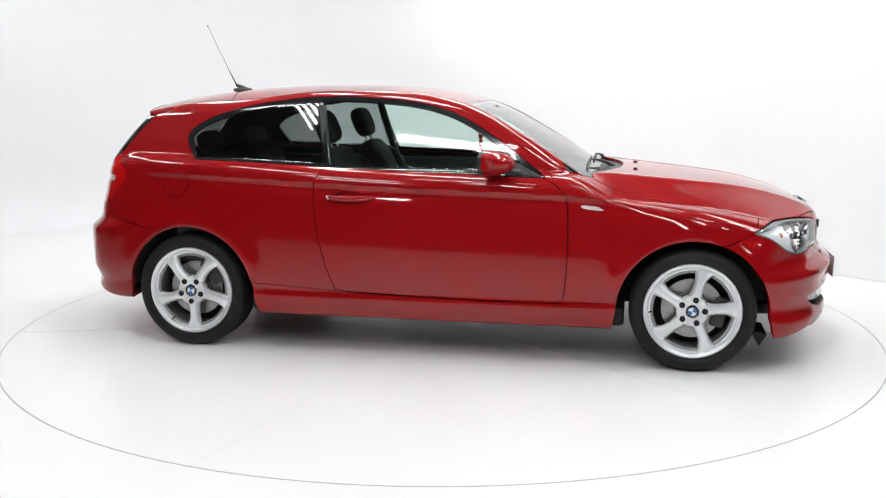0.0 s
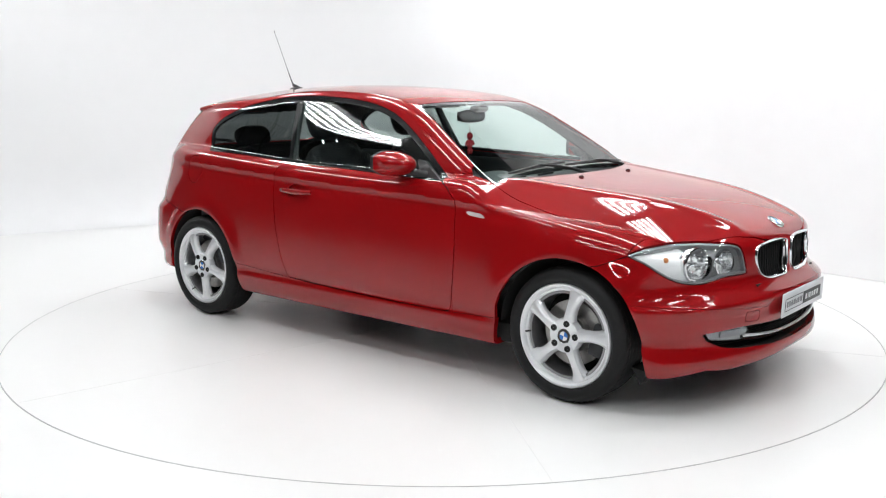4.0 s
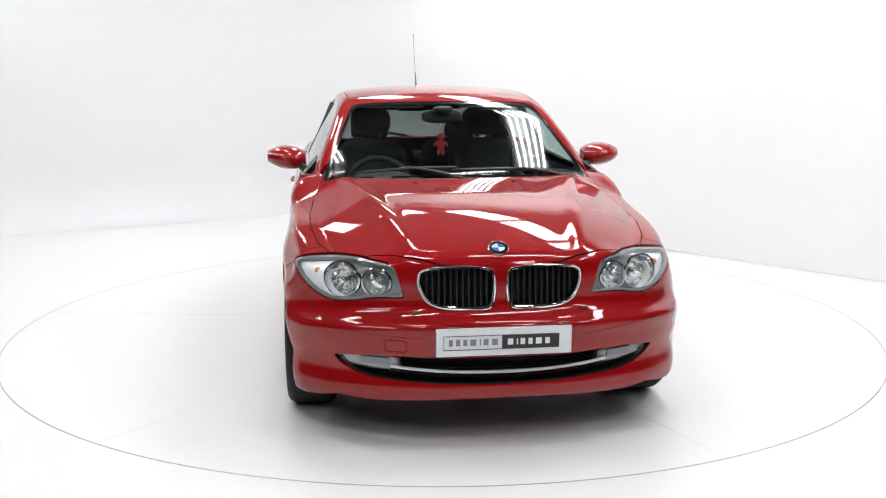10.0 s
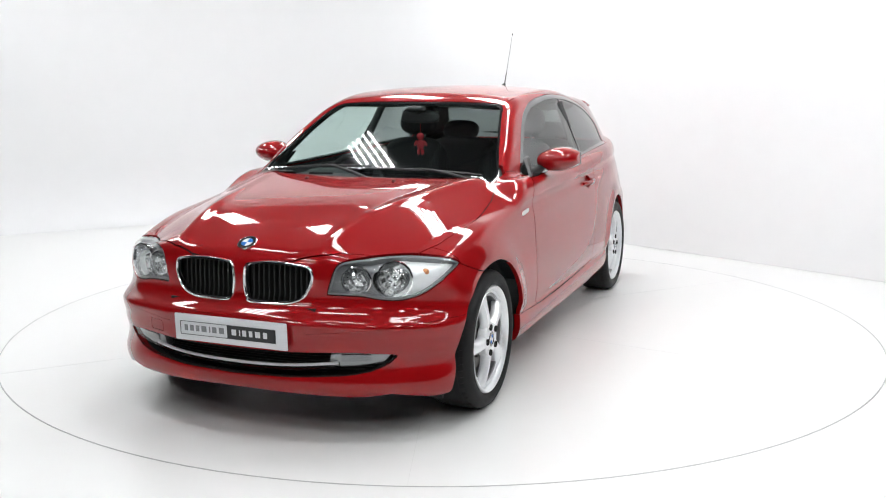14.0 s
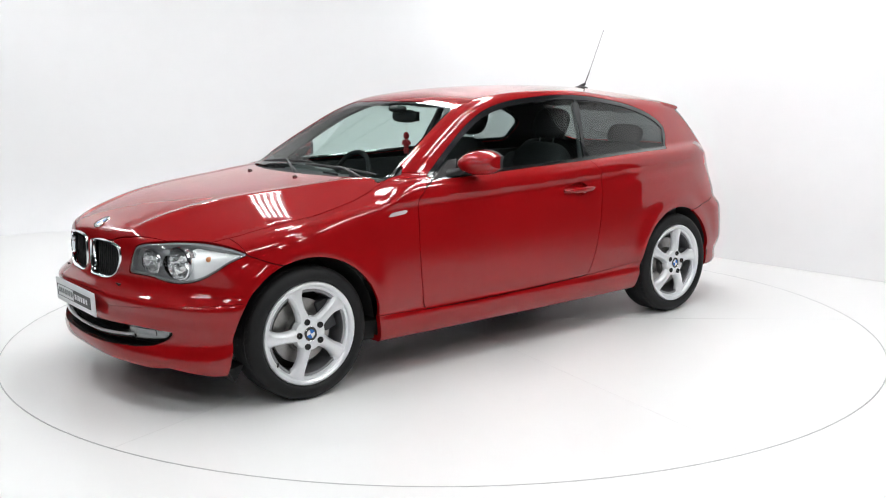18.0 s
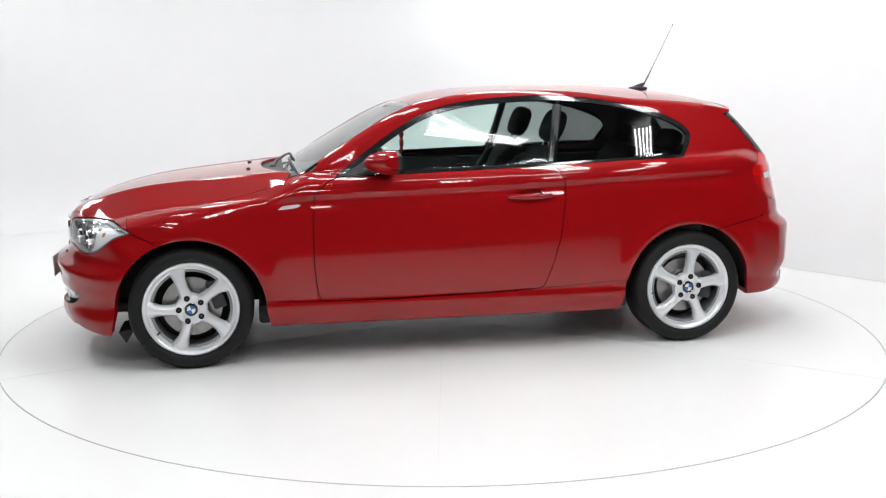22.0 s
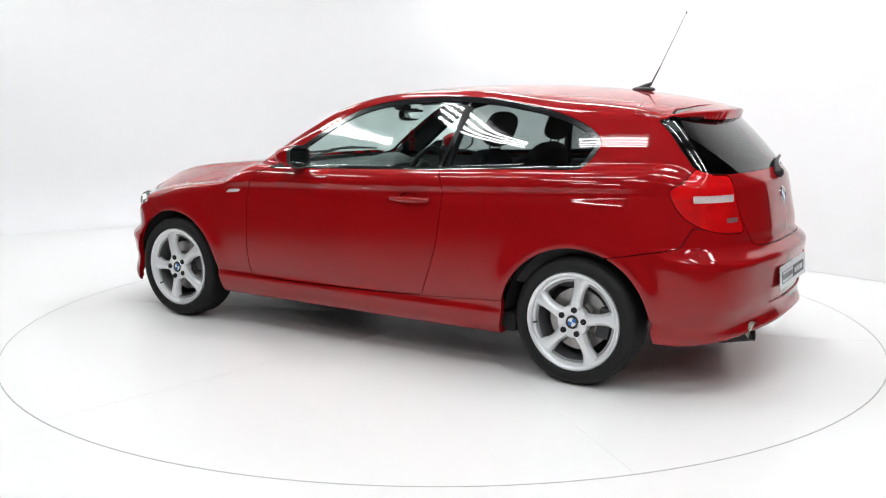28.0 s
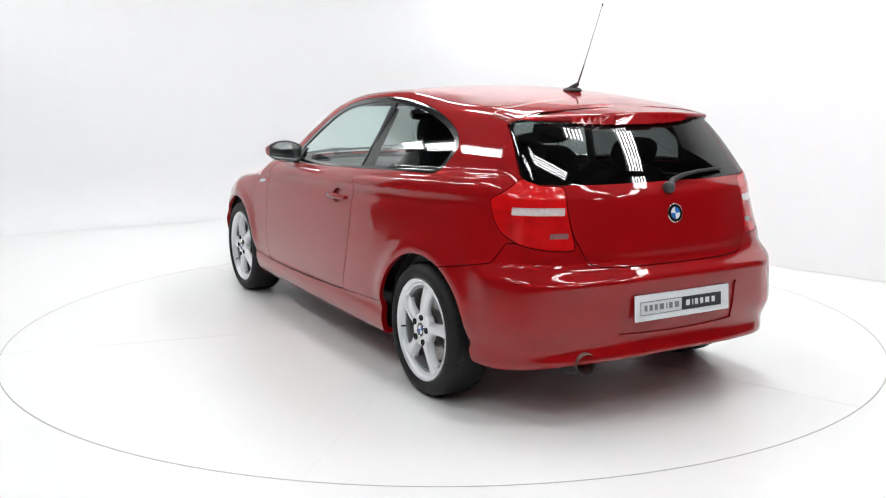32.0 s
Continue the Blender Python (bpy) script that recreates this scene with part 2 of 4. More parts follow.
BANKS += [(2.6, -1.0, 3.6, -58, 5, 1.2), (3.2, -2.3, 3.6, -60, 5, 1.2), (3.67, -3.9, 3.6, -77, 5, 1.3)]
# the last five are added, unseen, to brighten the front floor and bumper
BANKS += [(-.65, -2.7, 3.6, -28, 4, 1.1), (1.0, -2.4, 3.6, -12, 4, 1.1), (2.05, -2.95, 3.6, -15, 4, .7), (-.97, -4.6, 3.6, -77, 5, 1.2), (-2.5, -4.1, 3.6, -70, 5, 1.4), (1.7, -4.7, 3.6, -70, 5, 1.4), (.4, -6.5, 3.6, -66, 5, 1.4), (-3.2, -6.0, 3.6, -66, 5, 1.4), (3.6, -6.2, 3.6, -66, 5, 1.4)]


def glow_bar(length, y):
    """The lower half of a tube, which gives off the light."""
    arc = [(-.013, .004), (-.008, -.010), (.008, -.010), (.013, .004)]
    verts = [(sx * length / 2, y + a, z) for sx in (-1, 1) for a, z in arc]
    return raw(verts, [(0, 1, 5, 4), (1, 2, 6, 5), (2, 3, 7, 6)])


def light_bank(x, y, z, head, count, length):
    base = new("fluorescent_light")
    wide = .07 * count
    back = joined(box((length + .1, wide, .05), (0, 0, .07), .006), box((length + .1, .02, .06), (0, wide / 2, .05)), box((length + .1, .02, .06), (0, -wide / 2, .05)))
    part("housing", back, FIXTURE, base, "grey enamel light housing")
    for k in range(count):
        yy = (k - (count - 1) / 2) * .066
        part("tube", glow_bar(length, yy), TUBE, base, "lit white fluorescent tube")
    for sx in (-1, 1):
        part("hanging_rod", tube([(sx * length * .4, 0, .09), (sx * length * .4, 0, 5.1 + 1.5 * (1 - (x / 14) ** 2) - z + .03)], .008, 6), SHED_DARK, base)
    base.matrix_basis = pose(x, y, z, 0, 0, head)
    tagged(base, "bank of lit fluorescent tubes hung from the shed roof", "ceiling light", "ceiling lights")


studio()
for row in BANKS:
    light_bank(*row)

turntable = part("turntable", disc(TABLE_R, 0, 160, 0, .05), FLOOR_WHITE, None, smooth=False)
part("rim", lathe([(TABLE_R + .001, -.003), (TABLE_R + .001, .0005), (TABLE_R - .0035, .0008), (TABLE_R - .0035, -.003)], 160, "Z"), GAP_GREY, turntable, "thin grey metal edge", smooth=False)
for k in range(6):
    a = radians(19 + 60 * k)
    part("panel_joint", box((2.14, .0016, .0006), (1.42 * math.cos(a), 1.42 * math.sin(a), .0004), 0, Matrix.Rotation(a, 4, "Z")), JOINT_GREY, turntable, "faint grey panel joint", smooth=False)
tagged(turntable, "large round white turntable set flush in the floor", "turntable")
# ---------------------------------------------------------------- the car's skin, worked out as one smooth form (x forward, y left, z up)
def cub(*pairs):
    """A natural cubic through (x, y) pairs, straight beyond its ends."""
    xs, ys = np.array([p[0] for p in pairs], float), np.array([p[1] for p in pairs], float)
    order = np.argsort(xs)
    xs, ys = xs[order], ys[order]
    n, h = len(xs), np.diff(xs)
    a, r = np.eye(n), np.zeros(n)
    for i in range(1, n - 1):
        a[i, i - 1:i + 2] = h[i - 1], 2 * (h[i - 1] + h[i]), h[i]
        r[i] = 6 * ((ys[i + 1] - ys[i]) / h[i] - (ys[i] - ys[i - 1]) / h[i - 1])
    m = np.linalg.solve(a, r)

    def f(x):
        x = np.asarray(x, float)
        c = np.clip(x, xs[0], xs[-1])
        i = np.clip(np.searchsorted(xs, c) - 1, 0, n - 2)
        u, v = c - xs[i], xs[i + 1] - c
        y = (m[i] * v ** 3 + m[i + 1] * u ** 3) / (6 * h[i]) + (ys[i] / h[i] - m[i] * h[i] / 6) * v + (ys[i + 1] / h[i] - m[i + 1] * h[i] / 6) * u
        s0 = (ys[1] - ys[0]) / h[0] - h[0] * m[1] / 6
        s1 = (ys[-1] - ys[-2]) / h[-1] + h[-1] * m[-2] / 6
        return y + np.where(x < xs[0], (x - xs[0]) * s0, 0) + np.where(x > xs[-1], (x - xs[-1]) * s1, 0)
    return f


def smax(a, b, k):
    h = np.clip(0.5 + 0.5 * (a - b) / k, 0, 1)
    return a * h + b * (1 - h) + k * h * (1 - h)


def smin(a, b, k):
    return -smax(-a, -b, k)


def step(a, b, v):
    t = np.clip((v - a) / (b - a), 0, 1)
    return t * t * (3 - 2 * t)


# side
HALF = cub((-2.2, .70), (-1.9, .775), (-1.7, .800), (-1.45, .827), (-1.1, .853), (-.6, .866), (0, .868), (.7, .866), (1.0, .864), (1.33, .860), (1.55, .843), (1.75, .814), (1.95, .755), (2.15, .66))
FLANK = cub((.10, -.085), (.18, -.048), (.23, -.022), (.275, -.009), (.31, -.007), (.338, -.012), (.37, -.008), (.43, -.001), (.50, 0), (.60, -.004), (.70, -.011), (.79, -.020), (.842, -.0275), (.872, -.0265))
SHOULDER = cub((.872, -.0265), (.90, -.034), (.93, -.048), (.96, -.069), (.99, -.097), (1.03, -.15))
WAIST = cub((1.80, .780), (1.675, .795), (1.335, .826), (1.05, .846), (.70, .869), (.48, .878), (-.06, .893), (-.6, .914), (-1.0, .932), (-1.4, .945), (-1.8, .955))
# nose and tail seen from above, and their profiles
NOSE_BOW = cub((0, 0), (.14, .003), (.25, .012), (.38, .041), (.50, .086), (.63, .153), (.72, .227), (.79, .305), (.83, .365), (.87, .45), (.91, .57))
NOSE = cub((.12, 2.00), (.17, 2.035), (.215, 2.057), (.25, 2.064), (.29, 2.058), (.34, 2.054), (.40, 2.066), (.455, 2.072), (.49, 2.082), (.512, 2.078), (.537, 2.045), (.56, 2.020), (.61, 2.008), (.70, 2.004), (.76, 1.99), (.85, 1.94))
TAIL_BOW = cub((0, 0), (.15, .004), (.30, .022), (.46, .068), (.60, .124), (.68, .180), (.74, .255), (.79, .36), (.83, .48))
TAIL = cub((.20, 2.06), (.25, 2.10), (.285, 2.137), (.31, 2.143), (.345, 2.130), (.45, 2.134), (.54, 2.142), (.575, 2.146), (.61, 2.150), (.636, 2.146), (.66, 2.120), (.69, 2.099), (.73, 2.095), (.78, 2.087), (.877, 2.069), (.94, 2.056), (.963, 2.048), (.985, 2.030), (1.02, 1.985), (1.1, 1.91))
TAIL_BASE = cub((.20, 2.07), (.285, 2.120), (.345, 2.124), (.45, 2.128), (.60, 2.112), (.69, 2.098), (.73, 2.095), (.78, 2.087), (.877, 2.069), (.94, 2.056), (.963, 2.048), (.985, 2.030), (1.02, 1.985), (1.1, 1.91))
# hood and roof along the middle
HOOD = cub((2.10, .655), (2.03, .722), (1.96, .772), (1.85, .822), (1.652, .880), (1.418, .917), (1.185, .942), (.918, .967), (.6, .980), (0, .99), (-.6, 1.01), (-1.2, 1.04), (-2.2, 1.05))
ROOF = cub((.45, 1.268), (.147, 1.342), (-.108, 1.388), (-.331, 1.406), (-.62, 1.413), (-1.011, 1.405), (-1.356, 1.377), (-1.65, 1.329), (-1.86, 1.280), (-2.0, 1.24))
CABIN = cub((1.0, .63), (.72, .706), (.55, .735), (.37, .747), (.2, .757), (-.3, .783), (-.8, .791), (-1.2, .776), (-1.5, .738), (-1.7, .695), (-1.9, .63), (-2.1, .54))
TUMBLE = cub((.86, -.004), (.94, .002), (1.05, .048), (1.12, .083), (1.2, .126), (1.3, .180), (1.36, .213), (1.42, .25))
CROWN = cub((.5, .018), (.15, .020), (-.3, .026), (-.7, .032), (-1.1, .056), (-1.5, .047), (-2.0, .050))
WHEELS = (1.33, -1.33)


def flank(x, z):
    zz = z - (WAIST(x) - .872) * step(.45, .80, z)
    prof = np.where(zz < .872, FLANK(zz), SHOULDER(zz))
    prof = prof - .004 * np.exp(-((zz - .835) / .03) ** 2)
    s = HALF(x) + prof
    for c in WHEELS:
        r = np.hypot(x - c, z - .31)
        s = s + .013 * np.exp(-((r - .375) / .06) ** 2) * step(.30, .42, z)
    s = s - .041 * step(.58, 1.0, z) * step(-1.05, -1.95, x) - .020 * step(1.35, 1.65, x) * step(.55, .70, z)
    # the bumper's corners stand more upright than the sills
    s = s - np.minimum(prof, 0) * .75 * step(1.45, 1.68, x) * step(.34, .26, z)
    return s


def hood_top(x, y):
    bow = NOSE_BOW(y)
    z = HOOD(x + bow * .70 * step(.55, 1.2, x)) - .018 * (y / .8) ** 2
    ridge = .36 + (1.88 - x) * .212
    out = np.log1p(np.exp(np.clip((y - ridge) / .006, -40, 40))) * .006
    z = z + .006 * np.exp(-((y - ridge + .022) / .035) ** 2) * step(.70, .95, x) * step(2.0, 1.85, x) - .32 * out * step(.70, .95, x) * step(2.02, 1.80, x)
    return z


def screen_x(y, z):
    return .885 - (z - .93) * 1.78 + .010 * (1 - ((z - 1.12) / .2) ** 2) - (.15 - (z - .93) * .25) * y ** 2


def screen_face(x, y, z):
    return (x - screen_x(y, z)) * .48


def glass_face(x, y, z):
    return (-x - (2.022 - (z - .985) * .93 + .015 * (1 - ((z - 1.12) / .15) ** 2) - .26 * y ** 2 - .25 * y ** 4)) * .72


def skin(x, y, z):
    """Below zero inside the car's closed outer form."""
    y = np.abs(y)
    zn = z + .035 * (y / .8) ** 2 * step(.66, .52, z) * step(.30, .45, z)
    f_side = y - flank(x, z)
    f_top = z - hood_top(x, y)
    f_nose = x - (NOSE(zn) - NOSE_BOW(y * (1 - .02 * step(.32, .2, z))))
    wide = 1 + .075 * step(.62, .95, z)
    zt = z + .02 * (y / .6) ** 2 * step(.74, .6, z)
    plain = TAIL_BASE(zt)
    f_tail = -x - (plain + (TAIL(zt) - plain) * (1 - .8 * step(.50, .76, y)) - TAIL_BOW(y * wide) * (1 - .22 * step(.70, .62, z) * step(.30, .42, z)))
    low = np.where(x > 1.0, .205 - .03 * np.clip(y / .7, 0, 1) ** 2, np.where(x < -1.0, .295 - .055 * np.clip(y / .75, 0, 1) ** 2, .195))
    f_low = low - z
    body = smax(smax(f_side, f_top, .045), f_nose, .035)
    body = smax(smax(body, f_tail, .06), f_low, .025)
    c_side = y - (CABIN(x) - TUMBLE(z))
    crown = CROWN(x) * (y / .5) ** 2
    c_roof = z - (ROOF(x) - crown)
    c_screen, c_glass = screen_face(x, y, z), glass_face(x, y, z)
    cabin = smax(smax(smax(c_side, c_screen, .05), c_roof, .05), .86 + .125 * step(-1.45, -1.80, x) - z, .02)
    cabin = smax(cabin, c_glass, .03)
    lip = smax(c_roof, ROOF(x) - crown - .024 - z, .010)
    lip = smax(smax(lip, -x - (1.822 - .50 * y ** 2), .012), y - .565, .03)
    lip = smax(lip, x + 1.5, .02)
    return smin(smin(body, cabin, .022), lip, .006)


def skin_normal(p):
    e, g = 6e-4, np.empty_like(p)
    for k in range(3):
        d = np.zeros(3)
        d[k] = e
        a, b = p + d, p - d
        g[:, k] = skin(*a.T) - skin(*b.T)
    g[np.abs(p[:, 1]) < 1e-5, 1] = 0
    return g / np.maximum(np.linalg.norm(g, axis=1, keepdims=True), 1e-12)


def grow_skin(pitch):
    """The left half of the skin as triangles: a box of rays closing in on the form."""
    lo, hi = np.array((-2.35, 0, .10)), np.array((2.30, 1.1, 1.6))
    nx, ny, nz = [int(round((hi[k] - lo[k]) / pitch)) for k in range(3)]
    gx, gy, gz = np.linspace(lo[0], hi[0], nx + 1), np.linspace(0, hi[1], ny + 1), np.linspace(lo[2], hi[2], nz + 1)
    pts, tris, base = [], [], 0

    def sheet(a, b, make, flip):
        nonlocal base
        u, v = np.meshgrid(a, b, indexing="ij")
        pts.append(make(u.ravel(), v.ravel()))
        i = np.arange(len(a) * len(b)).reshape(len(a), len(b)) + base
        q = np.stack([i[:-1, :-1], i[1:, :-1], i[1:, 1:], i[:-1, 1:]], -1).reshape(-1, 4)
        if flip:
            q = q[:, ::-1]
        tris.append(np.concatenate([q[:, [0, 1, 2]], q[:, [0, 2, 3]]]))
        base += len(a) * len(b)

    sheet(gx, gz, lambda u, v: np.stack([u, np.full_like(u, hi[1]), v], 1), True)
    sheet(gx, gy, lambda u, v: np.stack([u, v, np.full_like(u, hi[2])], 1), False)
    sheet(gy, gz, lambda u, v: np.stack([np.full_like(u, hi[0]), u, v], 1), False)
    sheet(gy, gz, lambda u, v: np.stack([np.full_like(u, lo[0]), u, v], 1), True)
    org, tri = np.concatenate(pts), np.concatenate(tris)
    key, inv = np.unique(np.round(org * 1e5).astype(np.int64), axis=0, return_inverse=True)
    inv = inv.reshape(-1)
    first = np.zeros(len(key), int)
    first[inv] = np.arange(len(org))
    org, tri = org[first], inv[tri]
    aim = np.stack([np.clip(org[:, 0], -1.45, 1.40), np.zeros(len(org)), np.clip(org[:, 2], .36, .60)], 1)
    near, far = np.zeros(len(org)), np.full(len(org), -1.0)
    for k in range(1, 97):
        s = k / 96
        q = org + (aim - org) * s
        inside = (skin(*q.T) < 0) & (far < 0)
        far[inside] = s
        near[inside] = s - 1 / 96
    ok = far > 0
    for _ in range(18):
        mid = (near + far) / 2
        q = org + (aim - org) * mid[:, None]
        ins = skin(*q.T) < 0
        far, near = np.where(ins, mid, far), np.where(ins, near, mid)
    p = org + (aim - org) * far[:, None]
    p[org[:, 1] == 0, 1] = 0
    p, tri = tidy(p, tri[ok[tri].all(1)])
    back = (np.cross(p[tri[:, 1]] - p[tri[:, 0]], p[tri[:, 2]] - p[tri[:, 0]]) * skin_normal(p)[tri[:, 0]]).sum(1) < 0
    tri[back] = tri[back][:, ::-1]
    return p, tri


def on_skin(start, way):
    """The point where a ray from outside meets the skin."""
    start, way = np.array(start, float), np.array(way, float)
    s = np.linspace(0, 1, 1500)
    q = start + way * s[:, None]
    i = int(np.argmax(skin(*q.T) < 0))
    return Vector(q[i])


def tidy(p, tri):
    tri = tri[(tri[:, 0] != tri[:, 1]) & (tri[:, 1] != tri[:, 2]) & (tri[:, 0] != tri[:, 2])]
    used, inv = np.unique(tri, return_inverse=True)
    return p[used], inv.reshape(-1, 3)


def clip_mesh(mesh, f):
    """Keeps the part of a triangle mesh where f(points) is below zero, cutting triangles along f = 0."""
    p, tri = mesh
    if len(tri) == 0:
        return mesh
    d = f(p)
    d = np.where(np.abs(d) < 1e-7, 1e-7, d)
    neg = d[tri] < 0
    cnt = neg.sum(1)
    keep = [tri[cnt == 3]]
    extra, made, out = [], {}, []

    def cross(a, b):
        k = (a, b) if a < b else (b, a)
        if k not in made:
            a, b = k
            made[k] = len(p) + len(extra)
            t = d[a] / (d[a] - d[b])
            extra.append(p[a] + (p[b] - p[a]) * t)
        return made[k]

    for t in np.nonzero((cnt == 1) | (cnt == 2))[0]:
        a, b, c = (int(v) for v in tri[t])
        for _ in range(3):
            if cnt[t] == 1 and d[a] < 0 or cnt[t] == 2 and d[c] > 0:
                break
            a, b, c = b, c, a
        if cnt[t] == 1:
            out.append((a, cross(a, b), cross(a, c)))
        else:
            bc, ac = cross(b, c), cross(a, c)
            out += [(a, b, bc), (a, bc, ac)]
    if out:
        keep.append(np.array(out))
        p = np.concatenate([p, np.array(extra)])
    return tidy(p, np.concatenate(keep))


def split(mesh, f, gap=.0):
    return clip_mesh(mesh, lambda p: f(p) + gap), clip_mesh(mesh, lambda p: -f(p) + gap)


def rounded(pts, n=6):
    """A closed smooth line through points (Catmull-Rom)."""
    pts = np.array(pts, float)
    out = []
    for i in range(len(pts)):
        a, b, c, d = pts[i - 1], pts[i], pts[(i + 1) % len(pts)], pts[(i + 2) % len(pts)]
        for t in np.arange(n) / n:
            out.append(.5 * (2 * b + (c - a) * t + (2 * a - 5 * b + 4 * c - d) * t * t + (3 * b - a - 3 * c + d) * t ** 3))
    return np.array(out)


def area(poly, pick, where=None):
    """Signed distance to a closed line in the plane that pick() projects to; where() limits it."""
    poly = np.asarray(poly, float)
    lo, hi = poly.min(0) - .06, poly.max(0) + .06

    def f(p):
        q = np.stack(pick(p), 1)
        d = np.full(len(q), .05)
        on = ((q > lo) & (q < hi)).all(1)
        if where is not None:
            on &= where(p)
        s = q[on]
        best, odd = np.full(len(s), 9.0), np.zeros(len(s), bool)
        for a, b in zip(poly, np.roll(poly, -1, 0)):
            e, w = b - a, s - a
            t = np.clip((w @ e) / max(e @ e, 1e-12), 0, 1)
            best = np.minimum(best, np.hypot(*(w - t[:, None] * e).T))
            up = (a[1] > s[:, 1]) != (b[1] > s[:, 1])
            if a[1] != b[1]:
                odd ^= up & (s[:, 0] < (b[0] - a[0]) * (s[:, 1] - a[1]) / (b[1] - a[1]) + a[0])
        d[on] = np.where(odd, -best, best)
        return d
    return f


def side_view(p):
    return p[:, 0], p[:, 2]


def end_view(p):
    return p[:, 1], p[:, 2]


def top_view(p):
    return p[:, 0], p[:, 1]


def front_corner_view(p):
    return p[:, 1] - p[:, 0], p[:, 2]


def rear_corner_view(p):
    return p[:, 1] + p[:, 0], p[:, 2]


def mirrored(mesh):
    p, tri = mesh
    return p * (1, -1, 1), tri[:, ::-1]


def both(mesh):
    """The left half and its mirror image welded in the middle."""
    p, tri = mesh
    mid = np.abs(p[:, 1]) < 1e-6
    idx = np.where(mid, np.arange(len(p)), len(p) + np.cumsum(~mid) - 1)
    return np.concatenate([p, p[~mid] * (1, -1, 1)]), np.concatenate([tri, idx[tri][:, ::-1]])


def skin_part(name, mesh, material, parent, label="", inset=0.0, rim=.014, flip=False):
    """A piece of the skin as one panel: its normals are the form's own, its edges are turned in by rim."""
    p, tri = mesh
    nrm = skin_normal(p)
    v = p - nrm * inset
    verts, norms, faces = [v], [nrm], [tri]
    if rim:
        e = np.concatenate([tri[:, [0, 1]], tri[:, [1, 2]], tri[:, [2, 0]]])
        key = np.sort(e, 1)
        _, first, inv, cnt = np.unique(key[:, 0] * (len(p) + 1) + key[:, 1], return_index=True, return_inverse=True, return_counts=True)
        e = e[first[cnt == 1]]
        a, b = v[e[:, 0]], v[e[:, 1]]
        na, nb = nrm[e[:, 0]], nrm[e[:, 1]]
        side = np.cross(b - a, na)
        side /= np.maximum(np.linalg.norm(side, axis=1, keepdims=True), 1e-9)
        k, n0 = len(e), len(v)
        verts += [a, b, b - nb * rim, a - na * rim]
        norms += [side * np.sign(rim)] * 4
        i = np.arange(k)
        faces += [np.stack([n0 + k + i, n0 + i, n0 + 3 * k + i], 1), np.stack([n0 + k + i, n0 + 3 * k + i, n0 + 2 * k + i], 1)]
    v, nn, ff = np.concatenate(verts), np.concatenate(norms), np.concatenate(faces)
    me = bpy.data.meshes.new(name)
    me.vertices.add(len(v))
    me.vertices.foreach_set("co", v.ravel())
    me.loops.add(len(ff) * 3)
    me.loops.foreach_set("vertex_index", ff.ravel().astype(np.int32))
    me.polygons.add(len(ff))
    me.polygons.foreach_set("loop_start", np.arange(0, len(ff) * 3, 3, dtype=np.int32))
    me.update(calc_edges=True)
    me.validate()
    me.polygons.foreach_set("use_smooth", [True] * len(me.polygons))
    if len(me.vertices) == len(nn):
        me.normals_split_custom_set_from_vertices(nn.tolist())
    me.materials.append(material)
    ob = new(name, me)
    ob.parent = parent
    if label:
        tagged(ob, label)
    return ob
# ---------------------------------------------------------------- the car: panels cut from the skin
car = tagged(new("car"), "shiny red three-door hatchback with silver five-spoke wheels", "car")
GAP = .0022
MID = -.1


def arch_f(p):
    x, y, z = p.T
    d = np.full(len(p), .3)
    for c in WHEELS:
        dx, dz = np.abs(x - c), z - .30
        d = np.minimum(d, np.where(dz > 0, (np.hypot(dx / .372, dz / .362) - 1) * .36, dx - (.372 + (.3 - z) * .2)))
    return np.where(y > .45, d, .3)


def line_f(x0, z0, x1, z1):
    """Signed distance to a line seen from the side; below zero ahead of it."""
    n = math.hypot(x1 - x0, z1 - z0)
    return lambda p: ((p[:, 0] - x0) * (z1 - z0) - (p[:, 2] - z0) * (x1 - x0)) / n


def circle_f(pick, a, b, r, where):
    def f(p):
        u, v = pick(p)
        return np.where(where(p), np.hypot(u - a, v - b) - r, .05)
    return f


def pair(name, mesh, material, label="", parents=(None, None), **kw):
    """The left piece and its mirror image on the other side."""
    return [skin_part(name, m, material, pa or car, label, **kw) for m, pa in zip((mesh, mirrored(mesh)), parents)]


half = grow_skin(.0125)
_, half = split(half, arch_f)

# glass faces
screen_f = area([(MID, .90), (.64, .925), (.675, .945), (.672, .975), (.640, 1.04), (.614, 1.09), (.580, 1.165), (.543, 1.24), (.522, 1.282), (.502, 1.301), (.470, 1.313), (.25, 1.321), (MID, 1.322)], end_view,
                lambda p: (np.abs(screen_face(*p.T)) < .016) & (p[:, 0] > 0))
screen, half = split(half, screen_f)
screen_glass, screen_edge = split(screen, lambda p: screen_f(p) + .012)
skin_part("windscreen", both(screen_glass), GLASS, car, "clear slightly green windscreen", inset=.002, rim=.004)
skin_part("windscreen_surround", both(screen_edge), GLOSS_BLACK, car, "black windscreen border", inset=.002, rim=.01)

